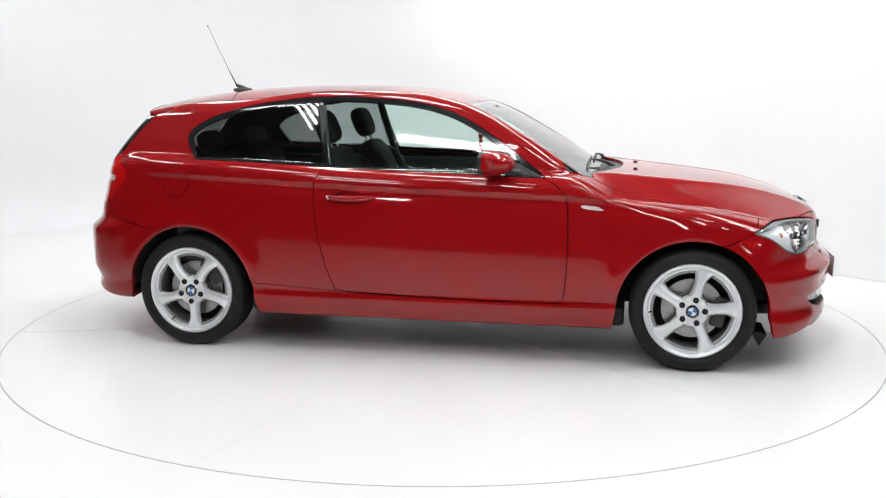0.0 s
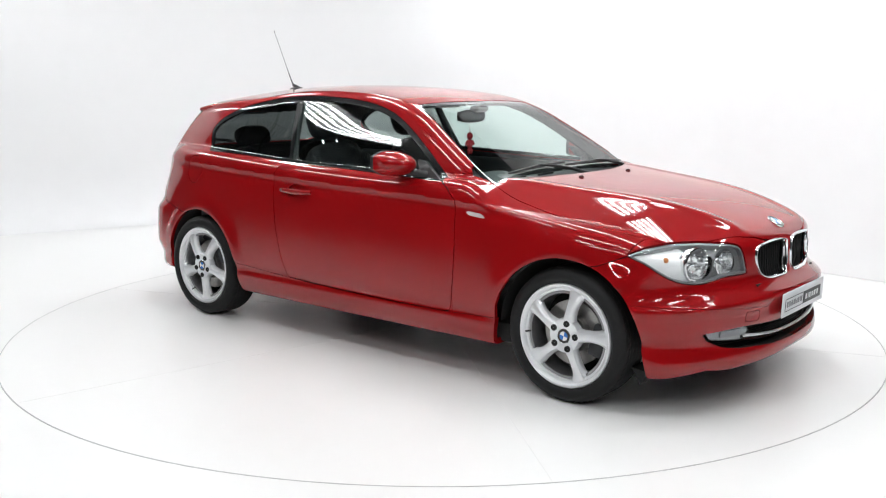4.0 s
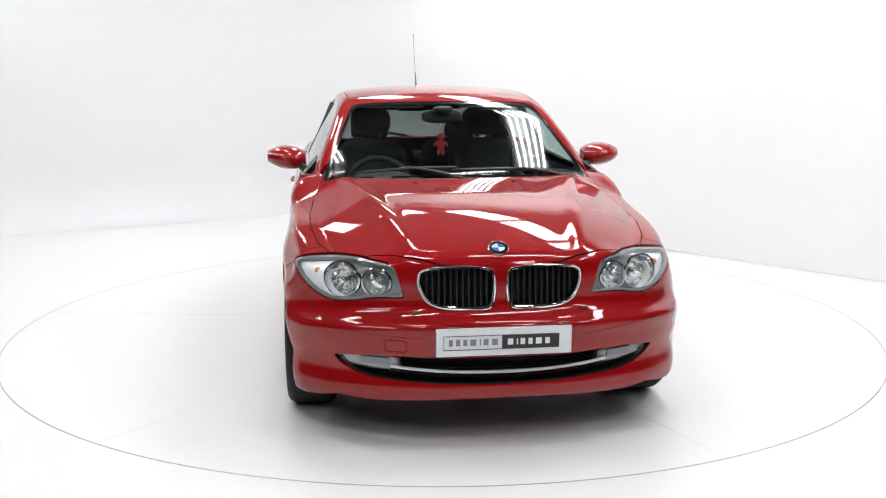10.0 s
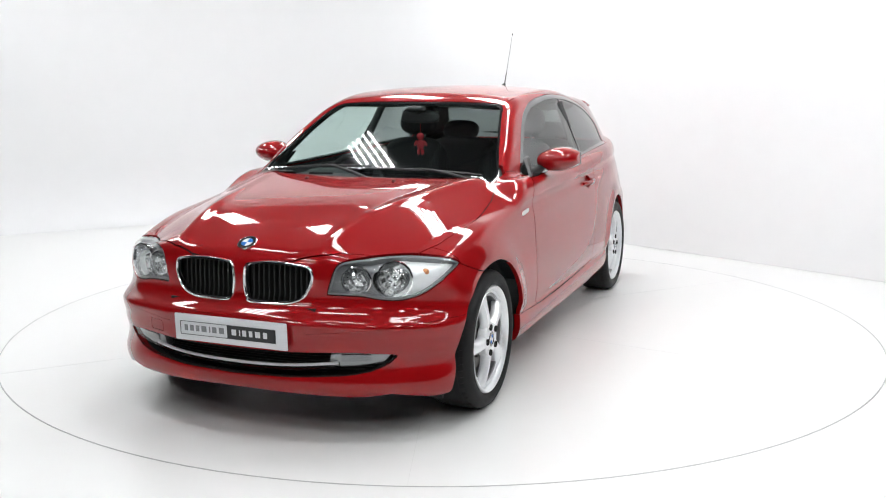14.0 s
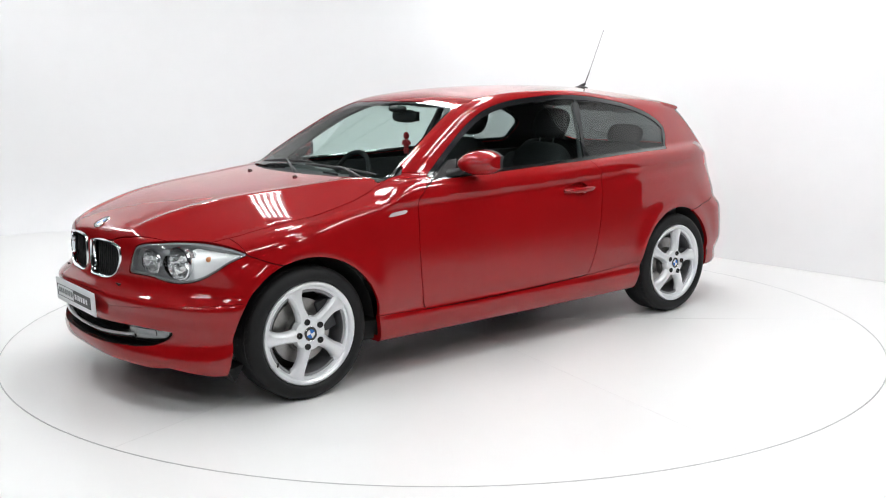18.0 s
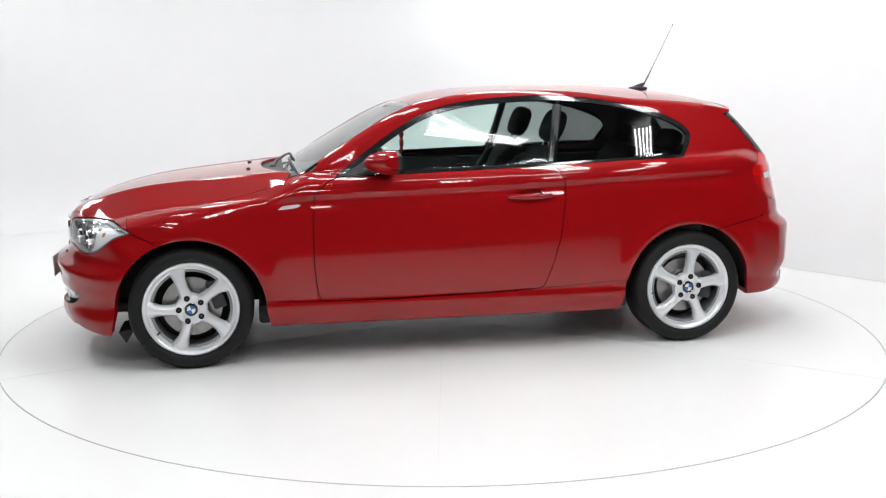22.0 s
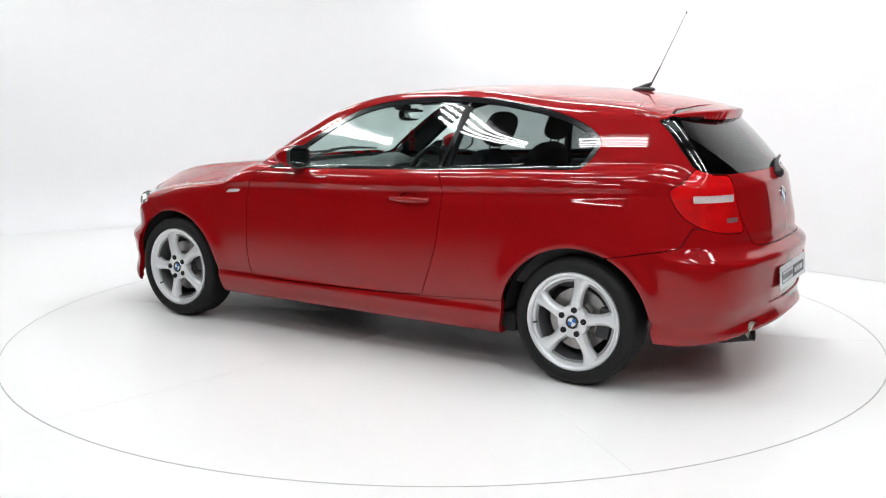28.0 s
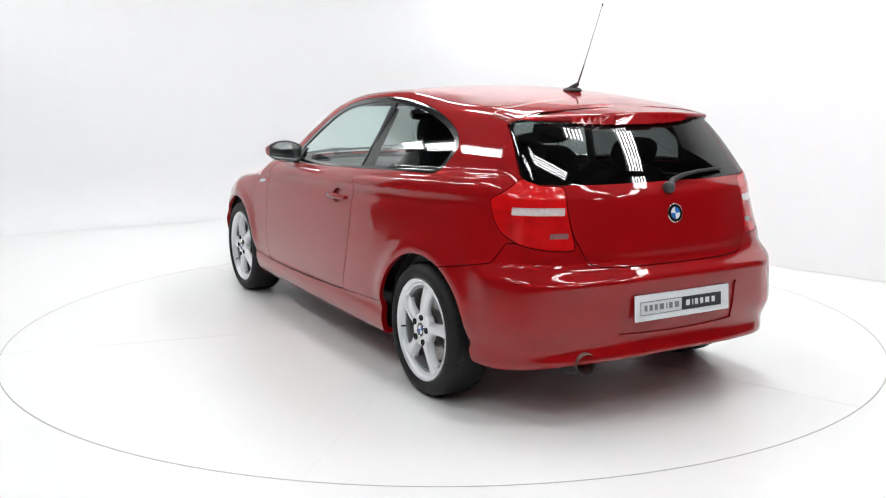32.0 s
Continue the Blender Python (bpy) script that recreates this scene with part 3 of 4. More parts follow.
win_f = area(rounded([(.588, .956), (.50, .953), (.242, .962), (-.2, .977), (-.523, .989), (-.785, 1.002), (-1.074, 1.014), (-1.26, 1.0185), (-1.308, 1.022), (-1.325, 1.033), (-1.345, 1.056), (-1.372, 1.098), (-1.383, 1.149), (-1.333, 1.202), (-1.232, 1.251), (-1.086, 1.294),
                      (-.939, 1.322), (-.79, 1.342), (-.641, 1.352), (-.491, 1.354), (-.341, 1.347), (-.19, 1.334), (-.039, 1.310), (.112, 1.263), (.261, 1.184), (.408, 1.087), (.496, 1.023), (.560, .975)], 5), side_view, lambda p: p[:, 1] > .45)
win, half = split(half, win_f, .001)
pillar = line_f(-.640, 1.34, -.548, .99)


def pane_f(p):
    """The glass inside the frame, which is broad above and narrow along the sill."""
    return win_f(p) + .011 + .015 * step(.0, .07, p[:, 2] - (.966 - .041 * p[:, 0]))


door_glass = clip_mesh(win, lambda p: np.maximum(pane_f(p), .009 + pillar(p)))
quarter_glass = clip_mesh(win, lambda p: np.maximum(pane_f(p), .009 - pillar(p)))
frame_piece = clip_mesh(win, lambda p: -np.minimum(np.maximum(pane_f(p), .009 - pillar(p)), np.maximum(pane_f(p), .009 + pillar(p))))

tail_glass_area = area([(MID, 1.010), (0, 1.010), (.334, 1.007), (.50, 1.008), (.575, 1.013), (.606, 1.024), (.616, 1.044), (.600, 1.113), (.580, 1.18), (.562, 1.240), (.545, 1.264), (.50, 1.280), (.42, 1.296), (.2, 1.312), (MID, 1.315)], end_view,
                       lambda p: (glass_face(*p.T) > -.045) & (p[:, 0] < -1.5))


def tail_glass_f(p):
    """The rear window's face, below the spoiler lip."""
    return np.maximum(tail_glass_area(p), (glass_face(*p.T) - .009) * (p[:, 0] < -1.2))


tail_glass, half = split(half, tail_glass_f, .001)

# lamps, grilles, intake
head_f = area(rounded([(-.812, .701), (-.90, .728), (-1.03, .740), (-1.19, .746), (-1.34, .746), (-1.46, .740), (-1.525, .725), (-1.555, .695), (-1.578, .645), (-1.590, .610), (-1.583, .602), (-1.53, .600), (-1.42, .596), (-1.328, .583), (-1.228, .577), (-1.137, .584), (-1.057, .602), (-.975, .634), (-.90, .668), (-.845, .686)], 5),
              front_corner_view, lambda p: (p[:, 0] > 1.4) & (p[:, 1] > .3) & (p[:, 2] > .5))
head, half = split(half, head_f, GAP)
tail_f = area(rounded([(-1.030, .935), (-1.050, .957), (-1.121, .984), (-1.19, 1.024), (-1.215, 1.034), (-1.285, 1.019), (-1.336, 1.008), (-1.425, 1.003), (-1.462, .988), (-1.482, .92), (-1.508, .84), (-1.533, .768), (-1.536, .752), (-1.48, .745), (-1.356, .752), (-1.227, .771), (-1.157, .795), (-1.101, .821), (-1.052, .872)], 5),
              rear_corner_view, lambda p: (p[:, 0] < -1.5) & (p[:, 1] > .3) & (p[:, 2] > .6))
tail_lamp, half = split(half, tail_f, GAP)
KIDNEY = [(.319, .700), (.324, .660), (.309, .616), (.285, .584), (.229, .563), (.141, .558), (.054, .560), (.031, .576), (.021, .620), (.021, .676), (.031, .708), (.053, .720), (.141, .727), (.250, .723), (.297, .716)]
kidney_f = area(rounded(KIDNEY, 5), end_view, lambda p: p[:, 0] > 1.8)
kidney, half = split(half, kidney_f)
intake_f = area([(MID, .380), (0, .380), (.25, .380), (.40, .384), (.50, .383), (.60, .375), (.644, .371), (.645, .362), (.622, .336), (.60, .324), (.554, .303), (.505, .293), (.458, .287), (.365, .283), (.253, .276), (0, .270), (MID, .270)], end_view, lambda p: p[:, 0] > 1.7)
intake, half = split(half, intake_f)

# hood, cowl, tailgate, bumpers, door, fender, sill, roof
hood_f = area([(2.06, MID), (2.012, 0), (2.005, .12), (1.985, .24), (1.945, .36), (1.895, .45), (1.815, .56), (1.715, .65), (1.60, .700), (1.4, .735), (1.2, .738), (1.0, .722), (.84, .690), (.775, .672),
               (.84, .55), (.91, .38), (.955, .2), (.968, 0), (.968, MID)], top_view, lambda p: p[:, 2] > .66)
hood, half = split(half, hood_f, GAP)
cowl_f = area([(1.0, MID), (1.0, 0), (.98, .2), (.93, .4), (.86, .55), (.775, .672), (.70, .690), (.66, .655), (.66, MID)], top_view, lambda p: (p[:, 2] > .88) & (p[:, 2] < 1.02))
cowl, half = split(half, cowl_f, .001)
nose_f = area([(1.38, .62), (1.50, .648), (1.612, .695), (1.66, .82), (2.4, .82), (2.4, 0), (1.3, 0)], side_view)
nose_piece, half = split(half, nose_f, GAP)
gate_f = area([(MID, .674), (0, .674), (.30, .674), (.38, .677), (.415, .687), (.44, .72), (.472, .79), (.497, .90), (.497, .96), (.492, 1.0), (.498, 1.02), (.500, 1.22), (.535, 1.262), (.555, 1.30), (.56, 1.5), (MID, 1.5)], end_view, lambda p: p[:, 0] < -1.515)
gate, half = split(half, gate_f, GAP)
rear_f = area([(-1.40, .612), (-1.447, .620), (-1.60, .648), (-1.73, .673), (-1.80, .689), (-1.822, .714), (-1.85, .775), (-2.4, .775), (-2.4, 0), (-1.3, 0)], side_view)
rear_piece, half = split(half, rear_f, GAP)
recess_f = area(rounded([(MID * 3, .572), (0, .574), (.30, .568), (.318, .552), (.312, .41), (.298, .395), (0, .388), (MID * 3, .388)], 3), end_view, lambda p: p[:, 0] < -1.8)
recess, rear_piece = split(rear_piece, recess_f)
door_f = area([(.702, .87), (.712, .78), (.716, .65), (.713, .50), (.702, .40), (.690, .345), (.675, .328), (.62, .324), (.3, .326), (0, .331), (-.3, .339), (-.48, .347), (-.500, .360), (-.546, .479), (-.585, .62), (-.603, .75),
               (-.612, .87), (-.608, .924), (-.575, .972), (-.552, 1.005), (-.545, 1.03), (.30, 1.0), (.585, .953), (.64, .925)], side_view, lambda p: p[:, 1] > .5)
door, half = split(half, door_f, GAP)
sill_f = area([(1.1, .3375), (.9, .334), (.675, .324), (.3, .322), (0, .327), (-.3, .335), (-.5, .345), (-.8, .362), (-1.1, .380), (-1.1, 0), (1.1, 0)], side_view, lambda p: p[:, 1] > .3)
sill, half = split(half, sill_f, .0012)
fender_f = area([(.704, .3), (.704, .87), (.64, .928), (.60, .985), (.80, .99), (1.9, .99), (1.9, .3)], side_view, lambda p: p[:, 1] > .4)
fender, half = split(half, fender_f, .001)
roof_f = area([(.6, MID), (.6, .50), (.2, .512), (-.3, .545), (-.9, .548), (-1.6, .525), (-1.6, MID)], top_view, lambda p: p[:, 2] > 1.15)
roof, quarter = split(half, roof_f, .0015)

skin_part("hood", both(hood), PAINT, car, "shiny red bonnet with two long creases")
skin_part("cowl", both(cowl), DARK_PLASTIC, car, "black plastic cowl below the windscreen", inset=.018, rim=.03)
hook_f = area([(-.452, .402), (-.372, .402), (-.372, .448), (-.452, .448)], end_view, lambda p: p[:, 0] > 1.6)
hook_cap, nose_whole = split(both(nose_piece), hook_f, .0012)


def strip_f(p):
    y = np.abs(p[:, 1])
    return np.where(p[:, 2] < .60, p[:, 2], .60) - (.458 + .036 * np.clip((y - .33) / .48, 0, 1) + .054 * step(.325, .285, y))


nose_whole, nose_upper = split(nose_whole, strip_f, .0007)
front_bumper = skin_part("front_bumper", nose_whole, PAINT, car, "red front bumper with a wide lower intake", rim=.03)
skin_part("bumper_upper", nose_upper, PAINT, front_bumper, "red upper bumper panel between the headlights", rim=.02)
skin_part("towing_eye_cover", hook_cap, PAINT, front_bumper, "small square red cover", rim=.006)
tailgate = skin_part("tailgate", both(gate), PAINT, car, "red tailgate with a roof spoiler")
skin_part("rear_window", both(tail_glass), GLASS_REAR, tailgate, "dark tinted rear window", inset=.002, rim=.004)
rear_bumper = skin_part("rear_bumper", both(rear_piece), PAINT, car, "red rear bumper", rim=.022)
skin_part("plate_recess", both(recess), PAINT, rear_bumper, "red recess for the plate", inset=.007, rim=-.007)
skin_part("roof", both(roof), PAINT, car, "shiny red roof")
cup_f = area(rounded([(-.345, .838), (-.37, .866), (-.42, .876), (-.47, .866), (-.495, .838), (-.47, .812), (-.42, .803), (-.37, .812)], 4), side_view, lambda p: p[:, 1] > .5)
cup, door = split(door, cup_f)
doors = pair("door", door, PAINT, "red front door, closed")
pair("handle_cup", cup, PAINT, "red hollow behind the handle", doors, inset=.016, rim=-.016)
pair("door_window", door_glass, GLASS, "clear green-tinted door window", doors, inset=.004, rim=.004)
pair("rear_side_window", quarter_glass, GLASS_DARK, "dark tinted rear side window", inset=.004, rim=.004)
pair("window_frame", frame_piece, GLOSS_BLACK, "black window surround", inset=.001, rim=.012)
pair("sill", sill, PAINT, "red side sill", rim=.03)
fenders = pair("front_fender", fender, PAINT, "red front wing", rim=.02)
fuel_f = circle_f(side_view, -1.412, .902, .083, lambda p: np.abs(p[:, 1]) > .5)
flap, right_quarter = split(mirrored(quarter), fuel_f, .0018)
skin_part("rear_quarter_panel", quarter, PAINT, car, "red rear quarter panel and pillar", rim=.02)
rq = skin_part("rear_quarter_panel", right_quarter, PAINT, car, "red rear quarter panel with a round fuel flap", rim=.02)
skin_part("fuel_flap", flap, PAINT, rq, "round red fuel flap")

# dark inner shell behind the panel gaps
solid_shell = clip_mesh(clip_mesh(clip_mesh(grow_skin(.03), lambda p: -arch_f(p) + .002), lambda p: -win_f(p) - .004), lambda p: -screen_f(p) - .004)
solid_shell = clip_mesh(clip_mesh(solid_shell, lambda p: -tail_glass_f(p) - .004), lambda p: -np.minimum(np.minimum(head_f(p), kidney_f(p)), intake_f(p)) - .002)
solid_shell = clip_mesh(clip_mesh(solid_shell, lambda p: -recess_f(p)), lambda p: -cowl_f(p) - .002)
skin_part("inner_shell", both(solid_shell), SHELL, car, "dark inner body shell", inset=.022, rim=0)

# ---------------------------------------------------------------- front lamps and grilles
def surf_front(y, z):
    return on_skin((2.4, y, z), (-1.6, 0, 0))


bowl_spots = [(.612, .657, .070), (.478, .655, .055)]
bezel = head
for yy, zz, rr in bowl_spots:
    bezel = clip_mesh(bezel, lambda p: rr * .97 - np.hypot(p[:, 1] - yy, p[:, 2] - zz))
outer_lens = clip_mesh(bezel, lambda p: .612 - p[:, 1])
bezel = clip_mesh(bezel, lambda p: p[:, 1] - .614)
for sgn in (1, -1):
    flipm = (lambda m: m) if sgn > 0 else mirrored
    lamp = skin_part("headlight", flipm(bezel), SATIN, car, "twin-bowl halogen headlight with a clear lens", inset=.030, rim=0)
    skin_part("lens", flipm(head), LENS, lamp, "clear headlight lens", inset=.001, rim=.004)
    skin_part("indicator_reflector", flipm(outer_lens), LAMP_SILVER, lamp, "bright silver indicator reflector", inset=.026, rim=.02)
    skin_part("lamp_rim", flipm(clip_mesh(head, lambda p: -head_f(p) - .009)), SATIN, lamp, inset=.006, rim=.030)
    for yy, zz, rr in bowl_spots:
        c = surf_front(yy, zz)
        deep = [(rr * 1.05, -.012), (rr, -.010), (rr * .98, -.025), (rr * .9, -.05), (rr * .7, -.075), (rr * .4, -.092), (rr * .12, -.098), (.001, -.098)]
        bm = lathe([(r, h) for r, h in deep], 14, "X", closed=False)
        tilt = Matrix.Rotation(radians(14 * sgn), 4, "Z")
        part("reflector_bowl", moved(bm, Matrix.Translation((c.x - .022, yy * sgn, zz)) @ tilt), REFLECTOR, lamp, "faceted silver reflector bowl", smooth=False)
        part("bowl_ring", moved(lathe([(rr * 1.07, -.016), (rr * 1.07, -.004), (rr * .99, -.002), (rr * .97, -.014)], 40, "X"), Matrix.Translation((c.x - .020, yy * sgn, zz)) @ tilt), CHROME, lamp, "chrome ring")
        part("bulb_shield", moved(blob((.03, .022, .022), (-.055, 0, 0), 2.2, 16, 10), Matrix.Translation((c.x - .02, yy * sgn, zz)) @ tilt), CHROME, lamp)
    c = surf_front(.705, .675)
    part("indicator_bulb", blob((.03, .034, .03), (c.x - .05, .700 * sgn, .675), 2.1, 16, 10), AMBER, lamp, "amber bulb")

for sgn in (1, -1):
    flipm = (lambda m: m) if sgn > 0 else mirrored
    grille = skin_part("kidney_grille", flipm(clip_mesh(kidney, lambda p: -kidney_f(p) - .011)), CHROME, car, "chrome-framed kidney grille with black slats", inset=-.002, rim=.016)
    loop = []
    for y, z in rounded(KIDNEY, 4):
        q = on_skin((2.4, y, z), (-1.6, 0, 0))
        loop.append(Vector((max(q.x, 2.006 - float(NOSE_BOW(y))) + .003, y * sgn, z)))
    core = Vector((1.99, .17 * sgn, .645))
    verts, faces = [], []
    for p in loop:
        inw = (core - p)
        inw.x = 0
        inw.normalize()
        for a, dx in ((-.003, -.022), (-.002, -.002), (.001, .004), (.006, .005), (.0105, .000), (.012, -.020)):
            verts.append(p + inw * a + Vector((dx, 0, 0)))
    for i in range(len(loop)):
        j = (i + 1) % len(loop)
        for k in range(5):
            faces.append((i * 6 + k, i * 6 + k + 1, j * 6 + k + 1, j * 6 + k))
    part("grille_frame", raw(verts, faces), CHROME, grille, "bright chrome kidney frame")
    part("grille_backing", joined(box((.01, .34, .22), (1.925, .172 * sgn, .64)), box((.08, .34, .01), (1.965, .172 * sgn, .545))), SHELL, grille, "dark grille backing", smooth=False)
    for k in range(11):
        yy = .050 + k * .0235
        p = [on_skin((2.4, yy, z), (-1.6, 0, 0)) for z in (.562, .60, .64, .68, .718)]
        if yy > .265:
            p = p[1:]
        pts = [(q.x - .026, q.y * sgn, q.z) for q in p]
        verts, faces = [], []
        for q in pts:
            for dx, dy in ((0, -.0035), (0, .0035), (-.03, .0035), (-.03, -.0035)):
                verts.append((q[0] + dx, q[1] + dy, q[2]))
        for i in range(len(pts) - 1):
            for j in range(4):
                faces.append((i * 4 + j, i * 4 + (j + 1) % 4, i * 4 + 4 + (j + 1) % 4, i * 4 + 4 + j))
        faces += [(0, 1, 2, 3), tuple(range(len(verts) - 4, len(verts)))]
        part("slat", raw(verts, faces), SHELL, grille, "black slat", smooth=False)

skin_part("intake_backing", both(intake), SHELL, front_bumper, "dark recess of the lower intake", inset=.075, rim=-.075)
mesh_rows = []
for z in np.arange(.268, .36, .011):
    ys = [y for y in np.linspace(-.57, .57, 40) if intake_f(np.array([[2.0, abs(y), z]]))[0] < -.006]
    if len(ys) > 3:
        pts = []
        for y in ys:
            q = on_skin((2.4, abs(y), z), (-1.6, 0, 0))
            pts.append((q.x - .052, y, z))
        mesh_rows.append(tube(pts, .0022, 4))
part("intake_mesh", joined(*mesh_rows), DARK_PLASTIC, front_bumper, "black intake mesh")
pts = []
for y in np.linspace(-.43, .43, 31):
    q = on_skin((2.4, abs(y), .318), (-1.6, 0, 0))
    pts.append((q.x - .012, y, .316 + .022 * (y / .43) ** 2))
part("chrome_strip", tube([(x + .004, y, z) for x, y, z in pts], .0065, 8), ALLOY, front_bumper, "thin chrome strip across the intake")
part("intake_bar", tube([(x - .012, y, z - .012) for x, y, z in pts], .012, 8), GLOSS_BLACK, front_bumper, "black intake bar")
fog_f = area([(.635, .383), (.55, .376), (.43, .368), (.405, .362), (.40, .325), (.41, .322), (.50, .325), (.60, .336), (.645, .378)], end_view, lambda p: p[:, 0] > 1.7)
fog = clip_mesh(intake, fog_f)
for sgn in (1, -1):
    flipm = (lambda m: m) if sgn > 0 else mirrored
    lamp = skin_part("fog_lamp", flipm(fog), mat("fog_lamp_grey", (.30, .31, .32), rough=.3, metal=.4, vary=.1, scale=50) if sgn > 0 else bpy.data.materials["fog_lamp_grey"], front_bumper, "clear grey fog lamp", inset=.022, rim=.03)
    skin_part("fog_lens", flipm(fog), LENS, lamp, inset=.006, rim=.012)
    skin_part("fog_reflector", flipm(clip_mesh(fog, lambda p: np.maximum(np.abs(p[:, 1] - .50) - .055, np.abs(p[:, 2] - .352) - .013))), SATIN, lamp, "grey reflector strip", inset=.016, rim=.006)

# ---------------------------------------------------------------- tail lamps in bands
def band(lo, hi, h0, h1):
    return lambda p: np.maximum(np.maximum(lo - p[:, 2], p[:, 2] - hi), np.maximum(h0 - (p[:, 0] + p[:, 1]), (p[:, 0] + p[:, 1]) - h1))


white_b, grey_b = band(.887, .919, -1.472, -1.165), band(.795, .817, -1.498, -1.395)
for sgn in (1, -1):
    flipm = (lambda m: m) if sgn > 0 else mirrored
    upper = clip_mesh(clip_mesh(tail_lamp, lambda p: -white_b(p)), lambda p: .905 - p[:, 2])
    lower = clip_mesh(clip_mesh(clip_mesh(tail_lamp, lambda p: -white_b(p)), lambda p: p[:, 2] - .905), lambda p: -grey_b(p))
    lamp = skin_part("tail_light", flipm(upper), LAMP_RED, car, "red tail light with a clear band", inset=.001, rim=.012)
    skin_part("lower_lens", flipm(lower), LAMP_RED_DEEP, lamp, "deep red lower lens", inset=.001, rim=.012)
    skin_part("indicator_band", flipm(clip_mesh(tail_lamp, white_b)), LAMP_CLEAR, lamp, "clear white ribbed band", inset=.003, rim=.012)
    skin_part("reversing_lens", flipm(clip_mesh(tail_lamp, grey_b)), LAMP_SMOKE, lamp, "small smoked reversing lens", inset=.003, rim=.012)
    for k in range(9):
        z = .792 + .0 + k * .0115
        if z > .88:
            break
        ps = []
        for h in np.linspace(-1.49, -1.17, 14):
            q = on_skin((h * .5 - 1.0, h * .5 + 1.0, z), (1.0, -1.0, 0))
            if tail_f(np.array([[q.x, q.y, z]]))[0] < -.012 and grey_b(np.array([[q.x, q.y, z]]))[0] > .004:
                ps.append((q.x, q.y * sgn, z))
        if len(ps) > 3:
            part("lens_rib", tube(ps, .0016, 4), LAMP_RED, lamp)
# ---------------------------------------------------------------- wheels
def spoke_mesh():
    """One broad spoke in the wheel's plane (x, z), facing +y: wide at the hub, waisted, swept wide at the rim."""
    left = cub((.03, -.038), (.065, -.037), (.09, -.030), (.12, -.0265), (.15, -.028), (.18, -.036), (.20, -.049), (.212, -.063), (.224, -.084))
    right = cub((.03, .038), (.065, .036), (.09, .029), (.12, .026), (.15, .0275), (.18, .034), (.20, .043), (.212, .052), (.224, .066))
    rs = list(np.linspace(.034, .224, 22))
    verts, faces = [], []
    for r in rs:
        t = (r - .034) / .19
        a, b = float(left(r)), float(right(r))
        face = -.004 + .010 * math.sin(math.pi * t) - .014 * t
        sweep = .005 * math.sin(math.pi * min(1, t * 1.05))
        for s, dy in ((0, -.036), (0, -.021), (.07, -.013), (.22, -.001), (.38, .002), (.62, .002), (.80, -.001), (.93, -.013), (1, -.021), (1, -.036)):
            verts.append((a + (b - a) * s + sweep, face + dy, math.sqrt(max(r * r - (a + (b - a) * s) ** 2 * .75, 1e-4))))
    k = 10
    for i in range(len(rs) - 1):
        for j in range(k):
            q = (j + 1) % k
            faces.append((i * k + j, i * k + q, (i + 1) * k + q, (i + 1) * k + j))
    faces += [tuple(range(k)), tuple(range(len(verts) - k, len(verts)))]
    return raw(verts, faces)


def roundel(parent, m, r, name="emblem", label="round blue, white and black enamel emblem"):
    """A round emblem in plain coloured shapes, facing +y in its own space."""
    ring = lathe([(r, -.004), (r, .002), (r * .95, .004), (r * .92, .003), (r * .92, -.004)], 36)
    top = part(name, moved(ring, m), CHROME, parent, label)
    part("black_ring", moved(lathe([(r * .92, -.002), (r * .92, .0025), (r * .62, .0035), (r * .62, -.002)], 36), m), GLOSS_BLACK, top)
    for k in range(4):
        verts = [(0, .003, 0), (0, -.002, 0)]
        for i in range(9):
            a = math.pi / 2 * (k + i / 8)
            verts += [(r * .62 * math.cos(a), .003, r * .62 * math.sin(a)), (r * .62 * math.cos(a), -.002, r * .62 * math.sin(a))]
        faces = [(0, 2 + 2 * i, 4 + 2 * i) for i in range(8)] + [(2 + 2 * i, 3 + 2 * i, 5 + 2 * i, 4 + 2 * i) for i in range(8)]
        part("quadrant", moved(raw(verts, faces), m), BLUE if k % 2 else WHITE, top)
    return top


